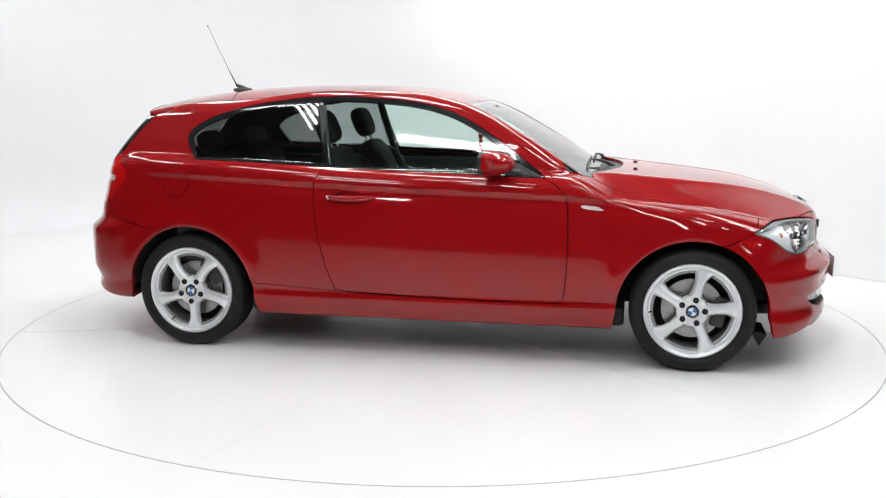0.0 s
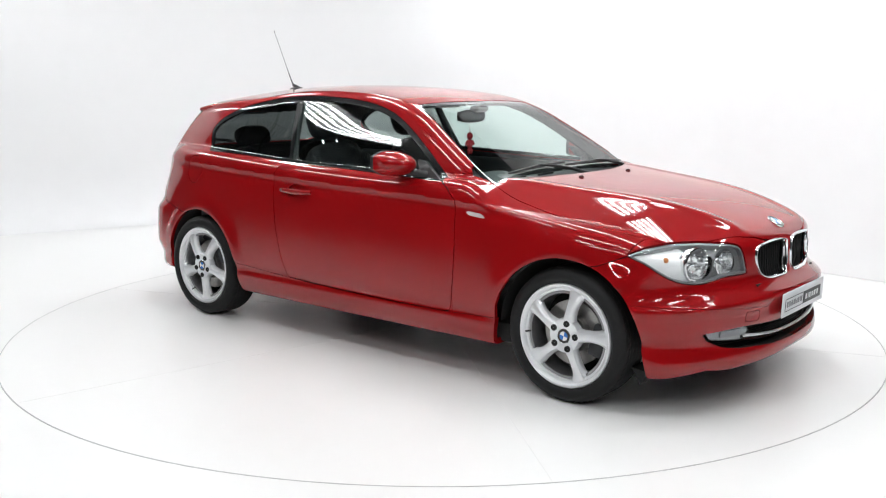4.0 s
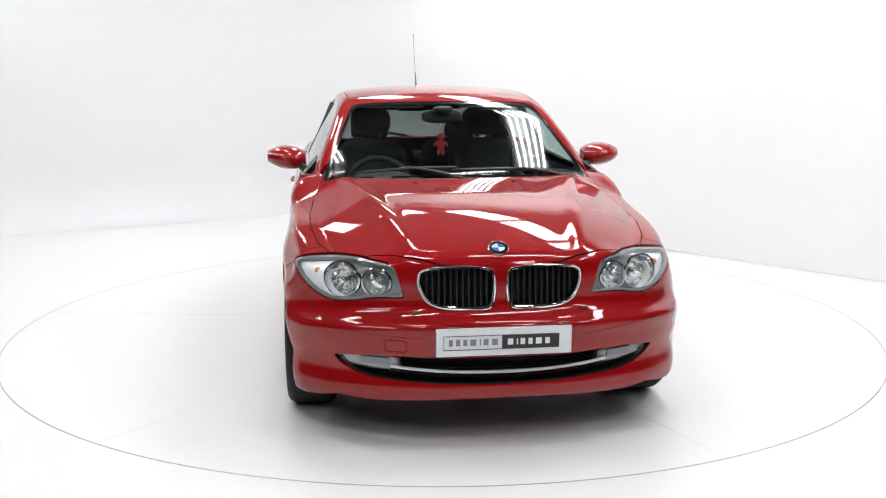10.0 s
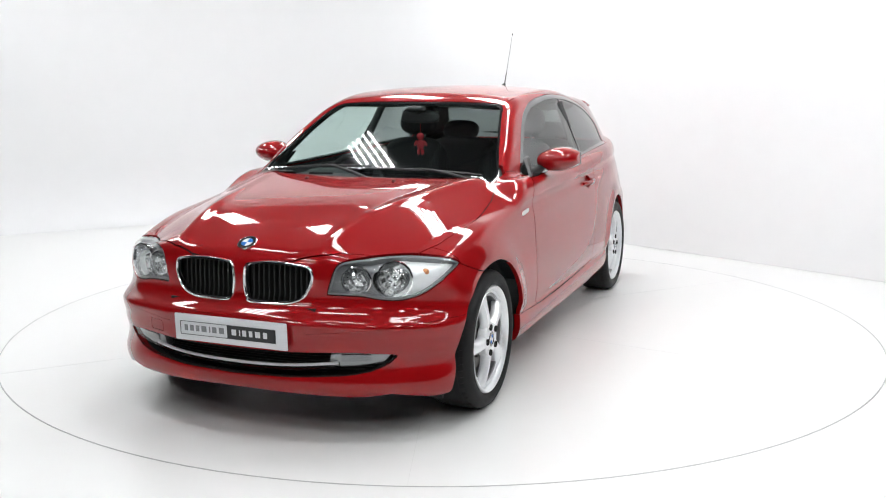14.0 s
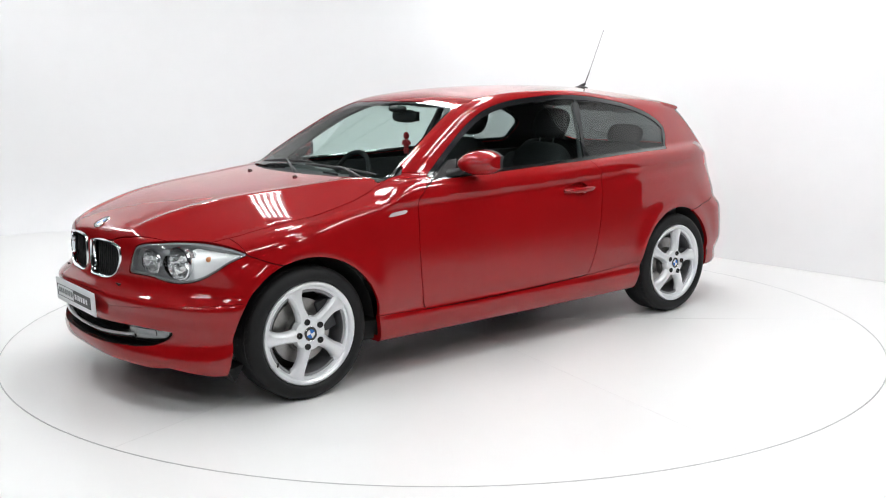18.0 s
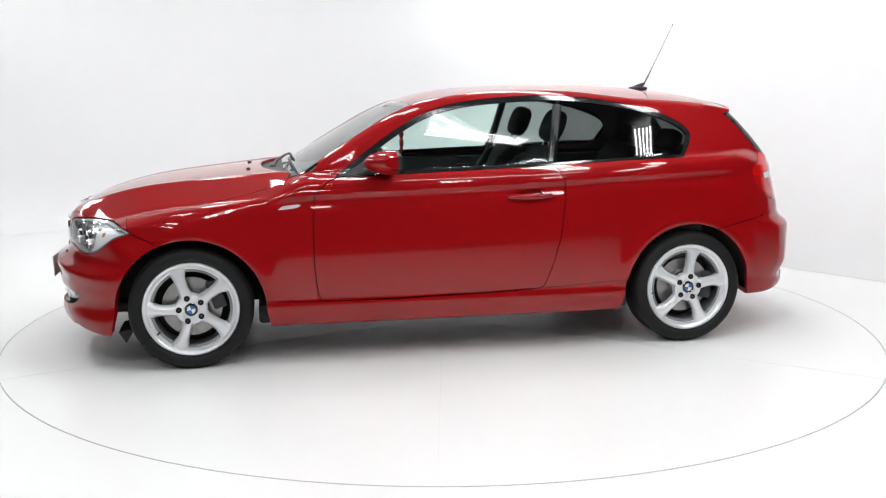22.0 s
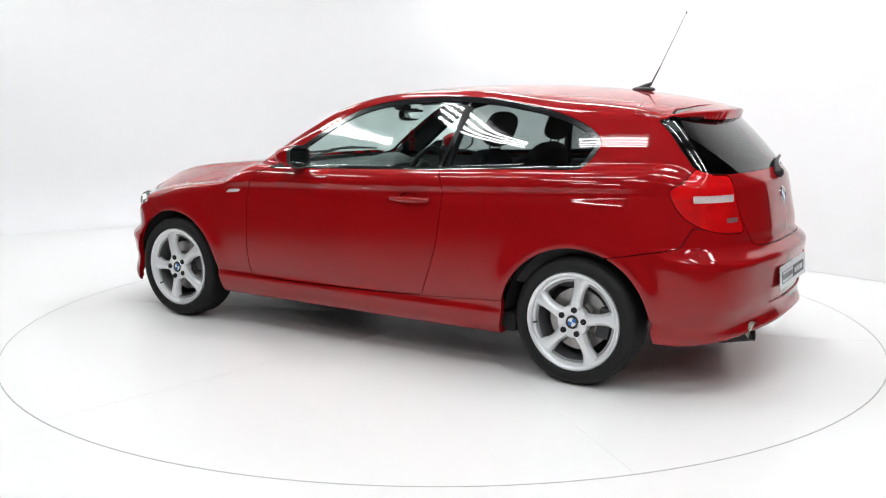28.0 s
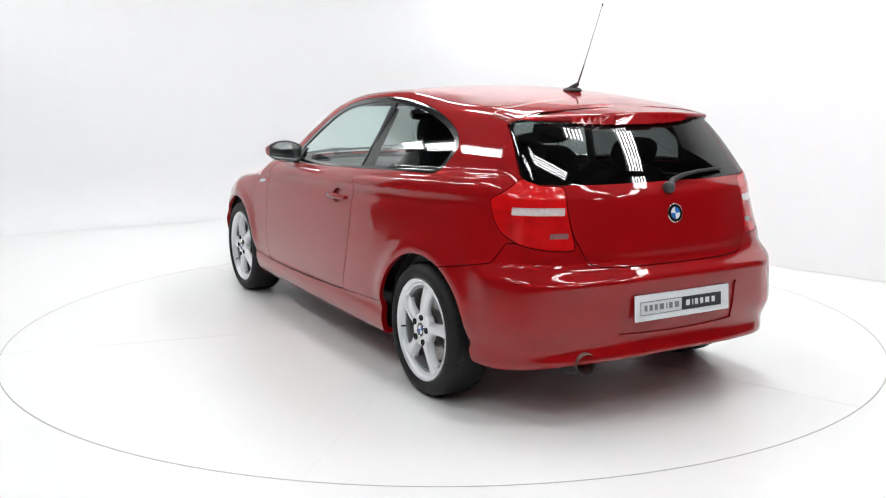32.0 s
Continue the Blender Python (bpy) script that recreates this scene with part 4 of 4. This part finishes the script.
def wheel():
    """A wheel facing +y, its hub face at the origin's height y = 0."""
    rim = lathe([(.2395, -.022), (.2395, -.008), (.235, -.002), (.227, -.004), (.217, -.012), (.208, -.045), (.203, -.10), (.2, -.18), (.236, -.20), (.236, -.205), (.19, -.19), (.195, -.06), (.204, -.024), (.222, -.020)], 72)
    base = part("wheel", rim, ALLOY, car, "silver five-spoke alloy wheel with a black tyre")
    tyre_profile = [(.236, -.014), (.244, -.002), (.260, .006), (.279, .004), (.294, -.004), (.3035, -.018), (.3080, -.034), (.3092, -.060), (.3095, -.11), (.3092, -.150), (.3080, -.178), (.3035, -.192), (.294, -.205), (.27, -.212), (.245, -.206), (.236, -.195)]
    part("tyre", lathe(tyre_profile, 96), RUBBER, base, "black rubber road tyre")
    for off in (-.058, -.088, -.118, -.150):
        part("tread_groove", lathe([(.3098, off), (.3098, off + .007), (.3080, off + .006), (.3080, off + .001)], 72), SHELL, base)
    blocks = []
    for i in range(64):
        a = 2 * math.pi * i / 64
        for h, w_ in ((-.038, .022), (-.168, .022)):
            blocks.append(moved(box((.0022, w_, .0035), (0, 0, 0)), Matrix.Rotation(a, 4, "Y") @ Matrix.Translation((.3086, h, 0)) @ Matrix.Rotation(.35, 4, "X")))
    tagged(part("tread_sipes", joined(*blocks), SHELL, base, smooth=False), kind="stuff")
    for i in range(5):
        part("spoke", moved(spoke_mesh(), Matrix.Rotation(2 * math.pi * i / 5, 4, "Y") @ Matrix.Translation((0, -.004, 0))), ALLOY, base, "twisted silver spoke")
    part("hub", lathe([(.080, -.045), (.079, -.014), (.074, -.008), (.040, -.006), (.037, -.008), (.036, -.012), (.001, -.012)], 40, closed=False), ALLOY, base)
    roundel(base, pose(0, -.007, 0), .034, "hub_cap", "round emblem hub cap")
    for i in range(5):
        a = 2 * math.pi * i / 5 + math.pi / 2
        part("wheel_bolt", moved(lathe([(.0145, -.02), (.0145, .0005), (.0135, .0012), (.010, -.003), (.001, -.003)], 16, closed=False), pose(.060 * math.cos(a), .0005, .060 * math.sin(a))), SHELL, base, "recessed dark wheel bolt")
    part("brake_disc", lathe([(.150, -.085), (.150, -.108), (.06, -.108), (.06, -.06), (.085, -.055), (.09, -.085)], 48), IRON, base, "iron brake disc")
    part("brake_caliper", box((.07, .08, .15), (-.135, -.10, .02), .012), SHED_DARK, base, "dark brake caliper")
    part("barrel", lathe([(.202, -.03), (.198, -.19), (.19, -.19), (.19, -.03)], 48), ALLOY_DARK, base)
    part("back_plate", lathe([(.19, -.15), (.19, -.16), (.001, -.16), (.001, -.15)], 40), SHELL, base, "dark back plate")
    part("valve", tube([(.185, -.03, -.06), (.20, -.01, -.065)], .004, 6), DARK_PLASTIC, base)
    return base


first = wheel()
first.matrix_basis = pose(1.331, .846, .3085, 0, 18, 0)
copy_thing(first, pose(-1.331, .836, .3085, 0, -10, 0))
copy_thing(first, pose(1.331, -.846, .3085, 0, -14.5, 180))
copy_thing(first, pose(-1.331, -.836, .3085, 0, 36, 180))


def wheel_well(xc, sgn):
    verts, faces = [], []
    n = 24
    for i in range(n + 1):
        a = math.radians(2 + 176 * i / n)
        for y in (.795, .52):
            verts.append((xc + .380 * math.cos(a), y * sgn, .30 + .366 * math.sin(a)))
        verts.append((xc, .52 * sgn, .30))
    for i in range(n):
        faces += [(i * 3, i * 3 + 1, i * 3 + 4, i * 3 + 3), (i * 3 + 1, i * 3 + 2, i * 3 + 4)]
    part("wheel_arch_liner", raw(verts, faces), SHELL, car, "black wheel arch liner")


for xc in WHEELS:
    for sgn in (1, -1):
        wheel_well(xc, sgn)

# underside
part("floor_pan", joined(box((2.0, 1.55, .10), (0, 0, .25), .02), box((.42, 1.0, .06), (1.60, 0, .26), .02), box((.42, 1.0, .08), (-1.70, 0, .36), .02), box((.7, .95, .08), (1.33, 0, .30), .02), box((.7, .95, .08), (-1.33, 0, .33), .02)), SHELL, car, "dark underbody")
# ---------------------------------------------------------------- outside fittings
def side_point(x, z, sgn=1, out=0.0):
    q = on_skin((x, 1.3, z), (0, -1.3, 0))
    return Vector((q.x, (q.y + out) * sgn, q.z))


def door_mirror(sgn, parent):
    # the shell: a rounded pod, fuller at its outer end, open to the rear
    verts, faces = [], []
    n, m = 20, 14
    for i in range(m + 1):
        t = i / m
        yy = .765 + .205 * t
        grow = math.sin(math.pi * (0.10 + .82 * t)) ** .55
        hz, hx = .064 * grow, .150 * grow * (.9 + .1 * t)
        cz = 1.022 + .012 * t
        cx = .325 - .03 * t
        for j in range(n):
            a = math.pi * j / (n - 1) - math.pi / 2
            verts.append((cx + hx * math.cos(a), yy * sgn, cz + hz * math.sin(a)))
    for i in range(m):
        for j in range(n - 1):
            faces.append((i * n + j, i * n + j + 1, (i + 1) * n + j + 1, (i + 1) * n + j))
    faces += [tuple(range(n)), tuple(range(m * n, m * n + n))]
    bm = raw(verts, faces)
    top = part("door_mirror", bm, PAINT, parent, "red door mirror with a black foot")
    rim_v = []
    for i in range(m + 1):
        t = i / m
        grow = math.sin(math.pi * (0.10 + .82 * t)) ** .55
        rim_v.append((.325 - .03 * t, (.765 + .205 * t) * sgn, 1.022 + .012 * t, .064 * grow))
    up = [(x, y, z + h) for x, y, z, h in rim_v]
    dn = [(x, y, z - h) for x, y, z, h in rim_v]
    loop = up + dn[::-1]
    k = len(loop)
    c = Vector((.308, .868 * sgn, 1.03))
    inner = [tuple(Vector(p).lerp(c, .10)) for p in loop]
    vs = loop + [(p[0] - .020, p[1], p[2]) for p in loop] + [(p[0] - .016, p[1], p[2]) for p in inner]
    fs = [(i, (i + 1) % k, k + (i + 1) % k, k + i) for i in range(k)] + [(k + i, k + (i + 1) % k, 2 * k + (i + 1) % k, 2 * k + i) for i in range(k)]
    part("mirror_frame", raw(vs, fs), DARK_PLASTIC, top, "black mirror frame")
    part("mirror_glass", raw([(p[0] - .014, p[1], p[2]) for p in inner], [tuple(range(k))]), CHROME, top, "mirror glass", smooth=False)
    part("mirror_foot", tube([(.47, .735 * sgn, .962), (.44, .755 * sgn, .968), (.40, .785 * sgn, .982), (.385, .80 * sgn, 1.0)], [.030, .026, .020, .018], 10), DARK_PLASTIC, top, "black mirror foot")


def mirror_sail(sgn, parent):
    """The black triangle at the front of the door window."""
    pts = [(.575, .955), (.40, .972), (.36, 1.04), (.41, 1.035)]
    verts = [side_point(x, z, sgn, .006) for x, z in pts] + [side_point(x, z, sgn, -.01) for x, z in pts]
    part("mirror_sail", raw(verts, [(0, 1, 2, 3), (0, 1, 5, 4), (1, 2, 6, 5), (2, 3, 7, 6), (3, 0, 4, 7)]), DARK_PLASTIC, parent, "black triangle at the mirror foot")


def door_handle(sgn, parent):
    xs = np.linspace(-.298, -.538, 13)
    verts, faces = [], []
    n = 10
    for i, x in enumerate(xs):
        t = i / 12
        q = side_point(x, .838)
        h = .0155 * (math.sin(math.pi * (.12 + .76 * t)) ** .5)
        d = .011
        out = .004 + .024 * math.sin(math.pi * t) ** .6
        for k in range(n):
            a = 2 * math.pi * k / n
            verts.append((x, (q.y + out + d * math.cos(a)) * sgn, .836 + .003 * t + h * math.sin(a)))
    for i in range(12):
        for k in range(n):
            faces.append((i * n + k, i * n + (k + 1) % n, (i + 1) * n + (k + 1) % n, (i + 1) * n + k))
    faces += [tuple(range(n)), tuple(range(12 * n, 13 * n))]
    h = part("door_handle", raw(verts, faces), PAINT, parent, "red bar door handle")
    if sgn < 0:
        q = side_point(-.523, .838, sgn, .018)
        part("lock", moved(lathe([(.009, -.004), (.009, .003), (.007, .005), (.001, .005)], 16, closed=False), pose(q.x, q.y, q.z, 0, 0, 180)), CHROME, h, "round chrome lock")


for sgn, d in zip((1, -1), doors):
    door_mirror(sgn, d)
    mirror_sail(sgn, d)
    door_handle(sgn, d)

# side indicators on the wings
ind_f = area([(.888, .800), (.872, .797), (.79, .806), (.772, .818), (.785, .824), (.86, .818)], side_view, lambda p: p[:, 1] > .5)
ind = clip_mesh(fender, ind_f)
pair("side_indicator", ind, LAMP_CLEAR, "clear side indicator", fenders, inset=-.004, rim=.008)


# aerial
aer = part("aerial", blob((.125, .058, .03), (-1.335, 0, 1.386), 2.3, 24, 12), DARK_PLASTIC, car, "black roof aerial with a thin mast")
part("aerial_fin", tube([(-1.31, 0, 1.39), (-1.35, 0, 1.404), (-1.375, 0, 1.415)], [.012, .013, .009], 10), DARK_PLASTIC, aer)
part("mast_foot", tube([(-1.372, 0, 1.408), (-1.42, 0, 1.50)], [.0045, .003], 8), DARK_PLASTIC, aer)
part("mast", tube([(-1.418, 0, 1.497), (-1.548, 0, 1.768)], [.0019, .0012], 6), SHED_DARK, aer, "thin metal mast")
part("mast_tip", blob((.008, .008, .014), (-1.549, 0, 1.770), 2, 10, 6), DARK_PLASTIC, aer)


def screen_point(y, z, out=0.0):
    x = screen_x(y, z)
    return Vector((x + out * .47, y, z + out * .88))


def wiper(y0, z0, y1, z1, py, name="windscreen_wiper"):
    blade = [screen_point(y0 + (y1 - y0) * t, z0 + (z1 - z0) * t + .006 * math.sin(math.pi * t), .014) for t in np.linspace(0, 1, 9)]
    w = part(name, tube(blade, [.004, .007, .007, .008, .009, .008, .007, .007, .004], 6), DARK_PLASTIC, car, "black windscreen wiper")
    mid = blade[4]
    pivot = Vector((.90 - .20 * py * py, py, .950))
    part("wiper_arm", tube([pivot, pivot.lerp(mid, .35) + Vector((.012, 0, .012)), pivot.lerp(mid, .75) + Vector((.008, 0, .014)), mid + Vector((.004, 0, .008))], [.011, .009, .007, .005], 8), DARK_PLASTIC, w)
    part("pivot_cap", blob((.04, .04, .022), pivot, 2.2, 14, 8), DARK_PLASTIC, w)


wiper(-.52, .968, .0, .992, .03)
wiper(-.03, .980, .60, .964, .57)

# washer jets on the bonnet
for sgn in (1, -1):
    q = on_skin((1.035, .238, 1.4), (0, 0, -1.0))
    part("washer_jet", blob((.026, .022, .014), (q.x, .238 * sgn, q.z + .003), 2.3, 12, 8), DARK_PLASTIC, car, "small black washer jet")

# rear wiper
piv = on_skin((-2.6, 0.02, .985), (1.6, 0, 0))
tip = [on_skin((-2.6, y, z), (1.6, 0, 0)) for y, z in ((-.02, 1.012), (-.10, 1.030), (-.20, 1.040), (-.30, 1.043), (-.36, 1.042))]
rw = part("rear_wiper", tube([piv + Vector((-.03, 0, .0))] + [Vector((p.x - .022, p.y, p.z)) for p in tip], [.016, .014, .010, .008, .007, .005], 8), DARK_PLASTIC, car, "black rear wiper")
part("wiper_boss", blob((.05, .05, .05), piv + Vector((-.018, 0, 0)), 2.4, 16, 10), DARK_PLASTIC, rw)

# emblems
def emblem_at(start, way, r, parent):
    q = on_skin(start, way)
    nv = Vector(skin_normal(np.array([[q.x, 1e-4, q.z]]))[0])
    nv.y = 0
    m = Matrix.Translation(q + nv.normalized() * .0025) @ nv.to_track_quat("Y", "Z").to_matrix().to_4x4()
    roundel(parent, m, r)


emblem_at((1.94, 1e-4, 1.3), (0, 0, -1.0), .041, car)
emblem_at((-2.6, 1e-4, .877), (1.2, 0, 0), .041, tailgate)


# show plates, their lettering as plain bars
def show_plate(m, label, parent):
    w, h = .526, .111
    bm = box((w, .006, h), (0, 0, 0), .004)
    p = part("plate", moved(bm, m), PLATE_WHITE, parent, label)

    def flat(x0, x1, z0, z1, material, name, dy=.0045):
        part(name, moved(box((x1 - x0, .002, z1 - z0), ((x0 + x1) / 2, dy, (z0 + z1) / 2)), m), material, p, smooth=False)
    # local x runs to the viewer's left, so the text starts at +x
    flat(-.213, .010, -.030, .026, PLATE_DARK, "dark_field")
    for z0, z1 in ((-.030, -.0285), (.0245, .026)):
        flat(.010, .235, z0, z1, PLATE_DARK, "border_line")
    flat(.2335, .235, -.030, .026, PLATE_DARK, "border_line")
    x = .214
    for wd in (.018, .020, .018, .028, .006, .024, .028):
        flat(x - wd * .8, x, -.013, .011, SATIN, "lettering_bar")
        x -= wd + .0085
    x = -.012
    for wd in (.026, .006, .022, .020, .028, .022):
        flat(x - wd * .8, x, -.013, .011, PLATE_WHITE, "lettering_bar", .006)
        x -= wd + .0088


show_plate(Matrix.Translation((2.088, 0, .4495)) @ Matrix.Rotation(radians(-90), 4, "Z") @ Matrix.Rotation(radians(-2), 4, "X"), "pale show plate with plain lettering bars", front_bumper)
show_plate(Matrix.Translation((-2.140, 0, .503)) @ Matrix.Rotation(radians(90), 4, "Z") @ Matrix.Rotation(radians(4), 4, "X"), "pale show plate with plain lettering bars", rear_bumper)

# exhaust
ex = part("exhaust_pipe", tube([(-1.75, .40, .33), (-1.95, .45, .312), (-2.02, .452, .298), (-2.074, .455, .282)], [.038, .041, .044, .046], 28, cap=False), EXHAUST, car, "sooty steel exhaust tip")
part("pipe_bore", moved(lathe([(.046, 0), (.042, .002), (.041, .16), (.001, .16)], 28, "X", closed=False), pose(-2.073, .455, .2822, 0, 13, 0)), SHELL, ex)
part("exhaust_box", blob((.28, .56, .13), (-1.72, .05, .345), 3, 24, 12), SHELL, car, "dark silencer")

# small black deflectors ahead of the front wheels
for sgn in (1, -1):
    part("air_deflector", raw([(1.70, .745 * sgn, .185), (1.62, .745 * sgn, .20), (1.665, .745 * sgn, .125), (1.70, .52 * sgn, .19), (1.62, .52 * sgn, .20), (1.665, .54 * sgn, .135)],
                              [(0, 1, 2), (3, 4, 5), (0, 1, 4, 3), (1, 2, 5, 4), (2, 0, 3, 5)]), SHELL, car, "black air deflector", smooth=False)
# ---------------------------------------------------------------- cabin
def front_seat(y):
    cushion = blob((.50, .50, .17), (-.20, y, .50), 3.2, 28, 14, None)
    s = part("front_seat", cushion, CLOTH, car, "charcoal cloth front seat")
    lean = Matrix.Rotation(radians(-22), 4, "Y")
    part("backrest", moved(blob((.15, .48, .62), (0, 0, .28), 3.4, 28, 16), Matrix.Translation((-.42, y, .52)) @ lean), CLOTH, s, "charcoal cloth backrest")
    for sg in (1, -1):
        part("bolster", moved(blob((.17, .09, .50), (.035, .20 * sg, .26), 2.6, 18, 12), Matrix.Translation((-.42, y, .52)) @ lean), CLOTH, s)
        part("headrest_post", moved(tube([(.0, .055 * sg, .55), (0, .055 * sg, .68)], .006, 8), Matrix.Translation((-.42, y, .52)) @ lean), CHROME, s, "chrome headrest post")
    part("headrest", moved(blob((.10, .26, .19), (0.005, 0, .71), 3.0, 24, 14), Matrix.Translation((-.42, y, .52)) @ lean), CLOTH, s, "padded charcoal headrest")
    part("seat_base", box((.42, .44, .16), (-.20, y, .36), .03), TRIM, s)


for y in (.365, -.365):
    front_seat(y)

bench = part("rear_bench", blob((.46, 1.16, .18), (-.98, 0, .52), 4, 32, 14), CLOTH, car, "charcoal cloth rear bench")
for y, w in ((.30, .56), (-.30, .56)):
    part("backrest", moved(blob((.16, w, .52), (0, 0, .26), 4, 26, 14), Matrix.Translation((-1.20, y, .54)) @ Matrix.Rotation(radians(-20), 4, "Y")), CLOTH, bench, "charcoal rear backrest")
for y in (.34, -.34):
    part("headrest", moved(blob((.09, .27, .14), (0, 0, .58), 3, 22, 12), Matrix.Translation((-1.20, y, .54)) @ Matrix.Rotation(radians(-20), 4, "Y")), CLOTH, bench, "padded rear headrest")
part("parcel_shelf", box((.46, 1.12, .025), (-1.62, 0, .90), .008), TRIM, car, "dark parcel shelf")


def dashboard():
    verts, faces = [], []
    prof = [(.86, .60), (.86, .915), (.80, .935), (.68, .935), (.58, .925), (.50, .900), (.455, .860), (.44, .80), (.47, .72), (.50, .60)]
    ys = np.linspace(-.70, .70, 41)
    k = len(prof)
    for y in ys:
        hood_ = .045 * math.exp(-((y + .37) / .17) ** 4)
        for x, z in prof:
            back = .10 * (abs(y) / .70) ** 3
            up = hood_ if .45 < x < .62 and z > .8 else 0
            verts.append((x - back * .6, y, z + up - .02 * (abs(y) / .7) ** 4))
    for i in range(len(ys) - 1):
        for j in range(k):
            q = (j + 1) % k
            faces.append((i * k + j, i * k + q, (i + 1) * k + q, (i + 1) * k + j))
    faces += [tuple(range(k)), tuple(range((len(ys) - 1) * k, len(ys) * k))]
    d = part("dashboard", raw(verts, faces), TRIM, car, "dark grey moulded dashboard")
    for y in (-.62, -.08, .08, .62):
        part("air_vent", moved(box((.02, .12, .06), (0, 0, 0), .01), pose(.452, y, .845, 0, -10, 0)), GLOSS_BLACK, d, "black air vent")
    part("centre_console", box((.55, .24, .30), (.18, 0, .53), .05, seg=3), TRIM, d, "dark centre console")


dashboard()

tilt = Matrix.Translation((.30, -.37, .845)) @ Matrix.Rotation(radians(-24), 4, "Y")
ring = [(0, .182 * math.cos(2 * math.pi * i / 40), .182 * math.sin(2 * math.pi * i / 40)) for i in range(41)]
sw = part("steering_wheel", moved(tube(ring, .0155, 10, cap=False), tilt), CLOTH, car, "black three-spoke steering wheel")
part("airbag_cover", moved(blob((.06, .16, .14), (.02, 0, 0), 2.6, 20, 12), tilt), TRIM, sw)
for a in (0, 180, 270):
    c, s_ = math.cos(radians(a)), math.sin(radians(a))
    part("wheel_spoke", moved(tube([(.02, .05 * c, .05 * s_), (.01, .175 * c, .175 * s_)], [.02, .013], 8), tilt), TRIM, sw)
part("steering_column", tube([(.33, -.37, .83), (.55, -.37, .74)], .04, 12), TRIM, sw)

# inner door cards, pillars, roof lining
for sgn in (1, -1):
    part("door_card", joined(box((1.22, .04, .55), (.07, .765 * sgn, .66), .015), box((.60, .08, .05), (-.05, .72 * sgn, .74), .02)), TRIM, car, "dark grey door card")
    part("rear_side_trim", box((.85, .05, .50), (-1.02, .72 * sgn, .70), .02), TRIM, car, "dark rear side trim")
    part("pillar_trim", tube([(-.56, .735 * sgn, .96), (-.595, .68 * sgn, 1.12), (-.63, .60 * sgn, 1.30)], .024, 8), TRIM, car, "dark pillar trim")
    part("sun_visor", moved(box((.17, .40, .018), (0, 0, 0), .007), pose(.06, .30 * sgn, 1.315, 0, 14, 0)), HEADLINER, car, "pale grey folded sun visor")
skin_part("roof_lining", both(clip_mesh(roof, lambda p: np.maximum(p[:, 0] - .12, -1.45 - p[:, 0]))), HEADLINER, car, "pale grey roof lining", inset=.035, rim=0)

# inside mirror
im = part("inside_mirror", blob((.045, .235, .075), (.15, .0, 1.235), 2.8, 26, 12), DARK_PLASTIC, car, "black inside mirror")
part("mirror_stalk", tube([(.17, 0, 1.26), (.22, 0, 1.285)], .012, 8), DARK_PLASTIC, im)
part("mirror_glass", box((.004, .21, .055), (.127, 0, 1.235), .0015), CHROME, im, "mirror glass")
part("sensor_cover", blob((.09, .11, .04), (.205, 0, 1.278), 2.6, 18, 10), DARK_PLASTIC, car, "black sensor cover")

# a small red figure-shaped plush hung from the inside mirror
HANG = Vector((.14, -.005, 1.075))
toy = part("hanging_plush", joined(blob((.035, .062, .075), (0, 0, 0), 2.2, 16, 10), blob((.04, .058, .058), (0, 0, .062), 2.0, 16, 10), blob((.022, .026, .05), (0, .016, -.055), 2.0, 12, 8), blob((.022, .026, .05), (0, -.016, -.055), 2.0, 12, 8),
                                  blob((.02, .022, .05), (0, .04, .01), 2.0, 12, 8, Matrix.Rotation(.5, 4, "X")), blob((.02, .022, .05), (0, -.04, .01), 2.0, 12, 8, Matrix.Rotation(-.5, 4, "X")),
                                  tube([(0, 0, .085), (0, 0, .21)], .0015, 5)), RED_TOY, None)
for v in toy.data.vertices:
    v.co *= .75
tagged(toy, "small red plush hung by a cord from the inside mirror", "ornament")


# ---------------------------------------------------------------- what moves
def motions():
    rows, table_rows = [], []
    for i in range(len(HEADING)):
        turn = Matrix.Rotation(radians(HEADING[i]), 4, "Z")
        rows.append((float(i), turn @ Matrix.Translation(CAR_OFF)))
        table_rows.append((float(i), turn))
    walk(car, rows)
    walk(turntable, table_rows)
    walk(toy, [(t, m @ Matrix.Translation(HANG)) for t, m in rows])


motions()
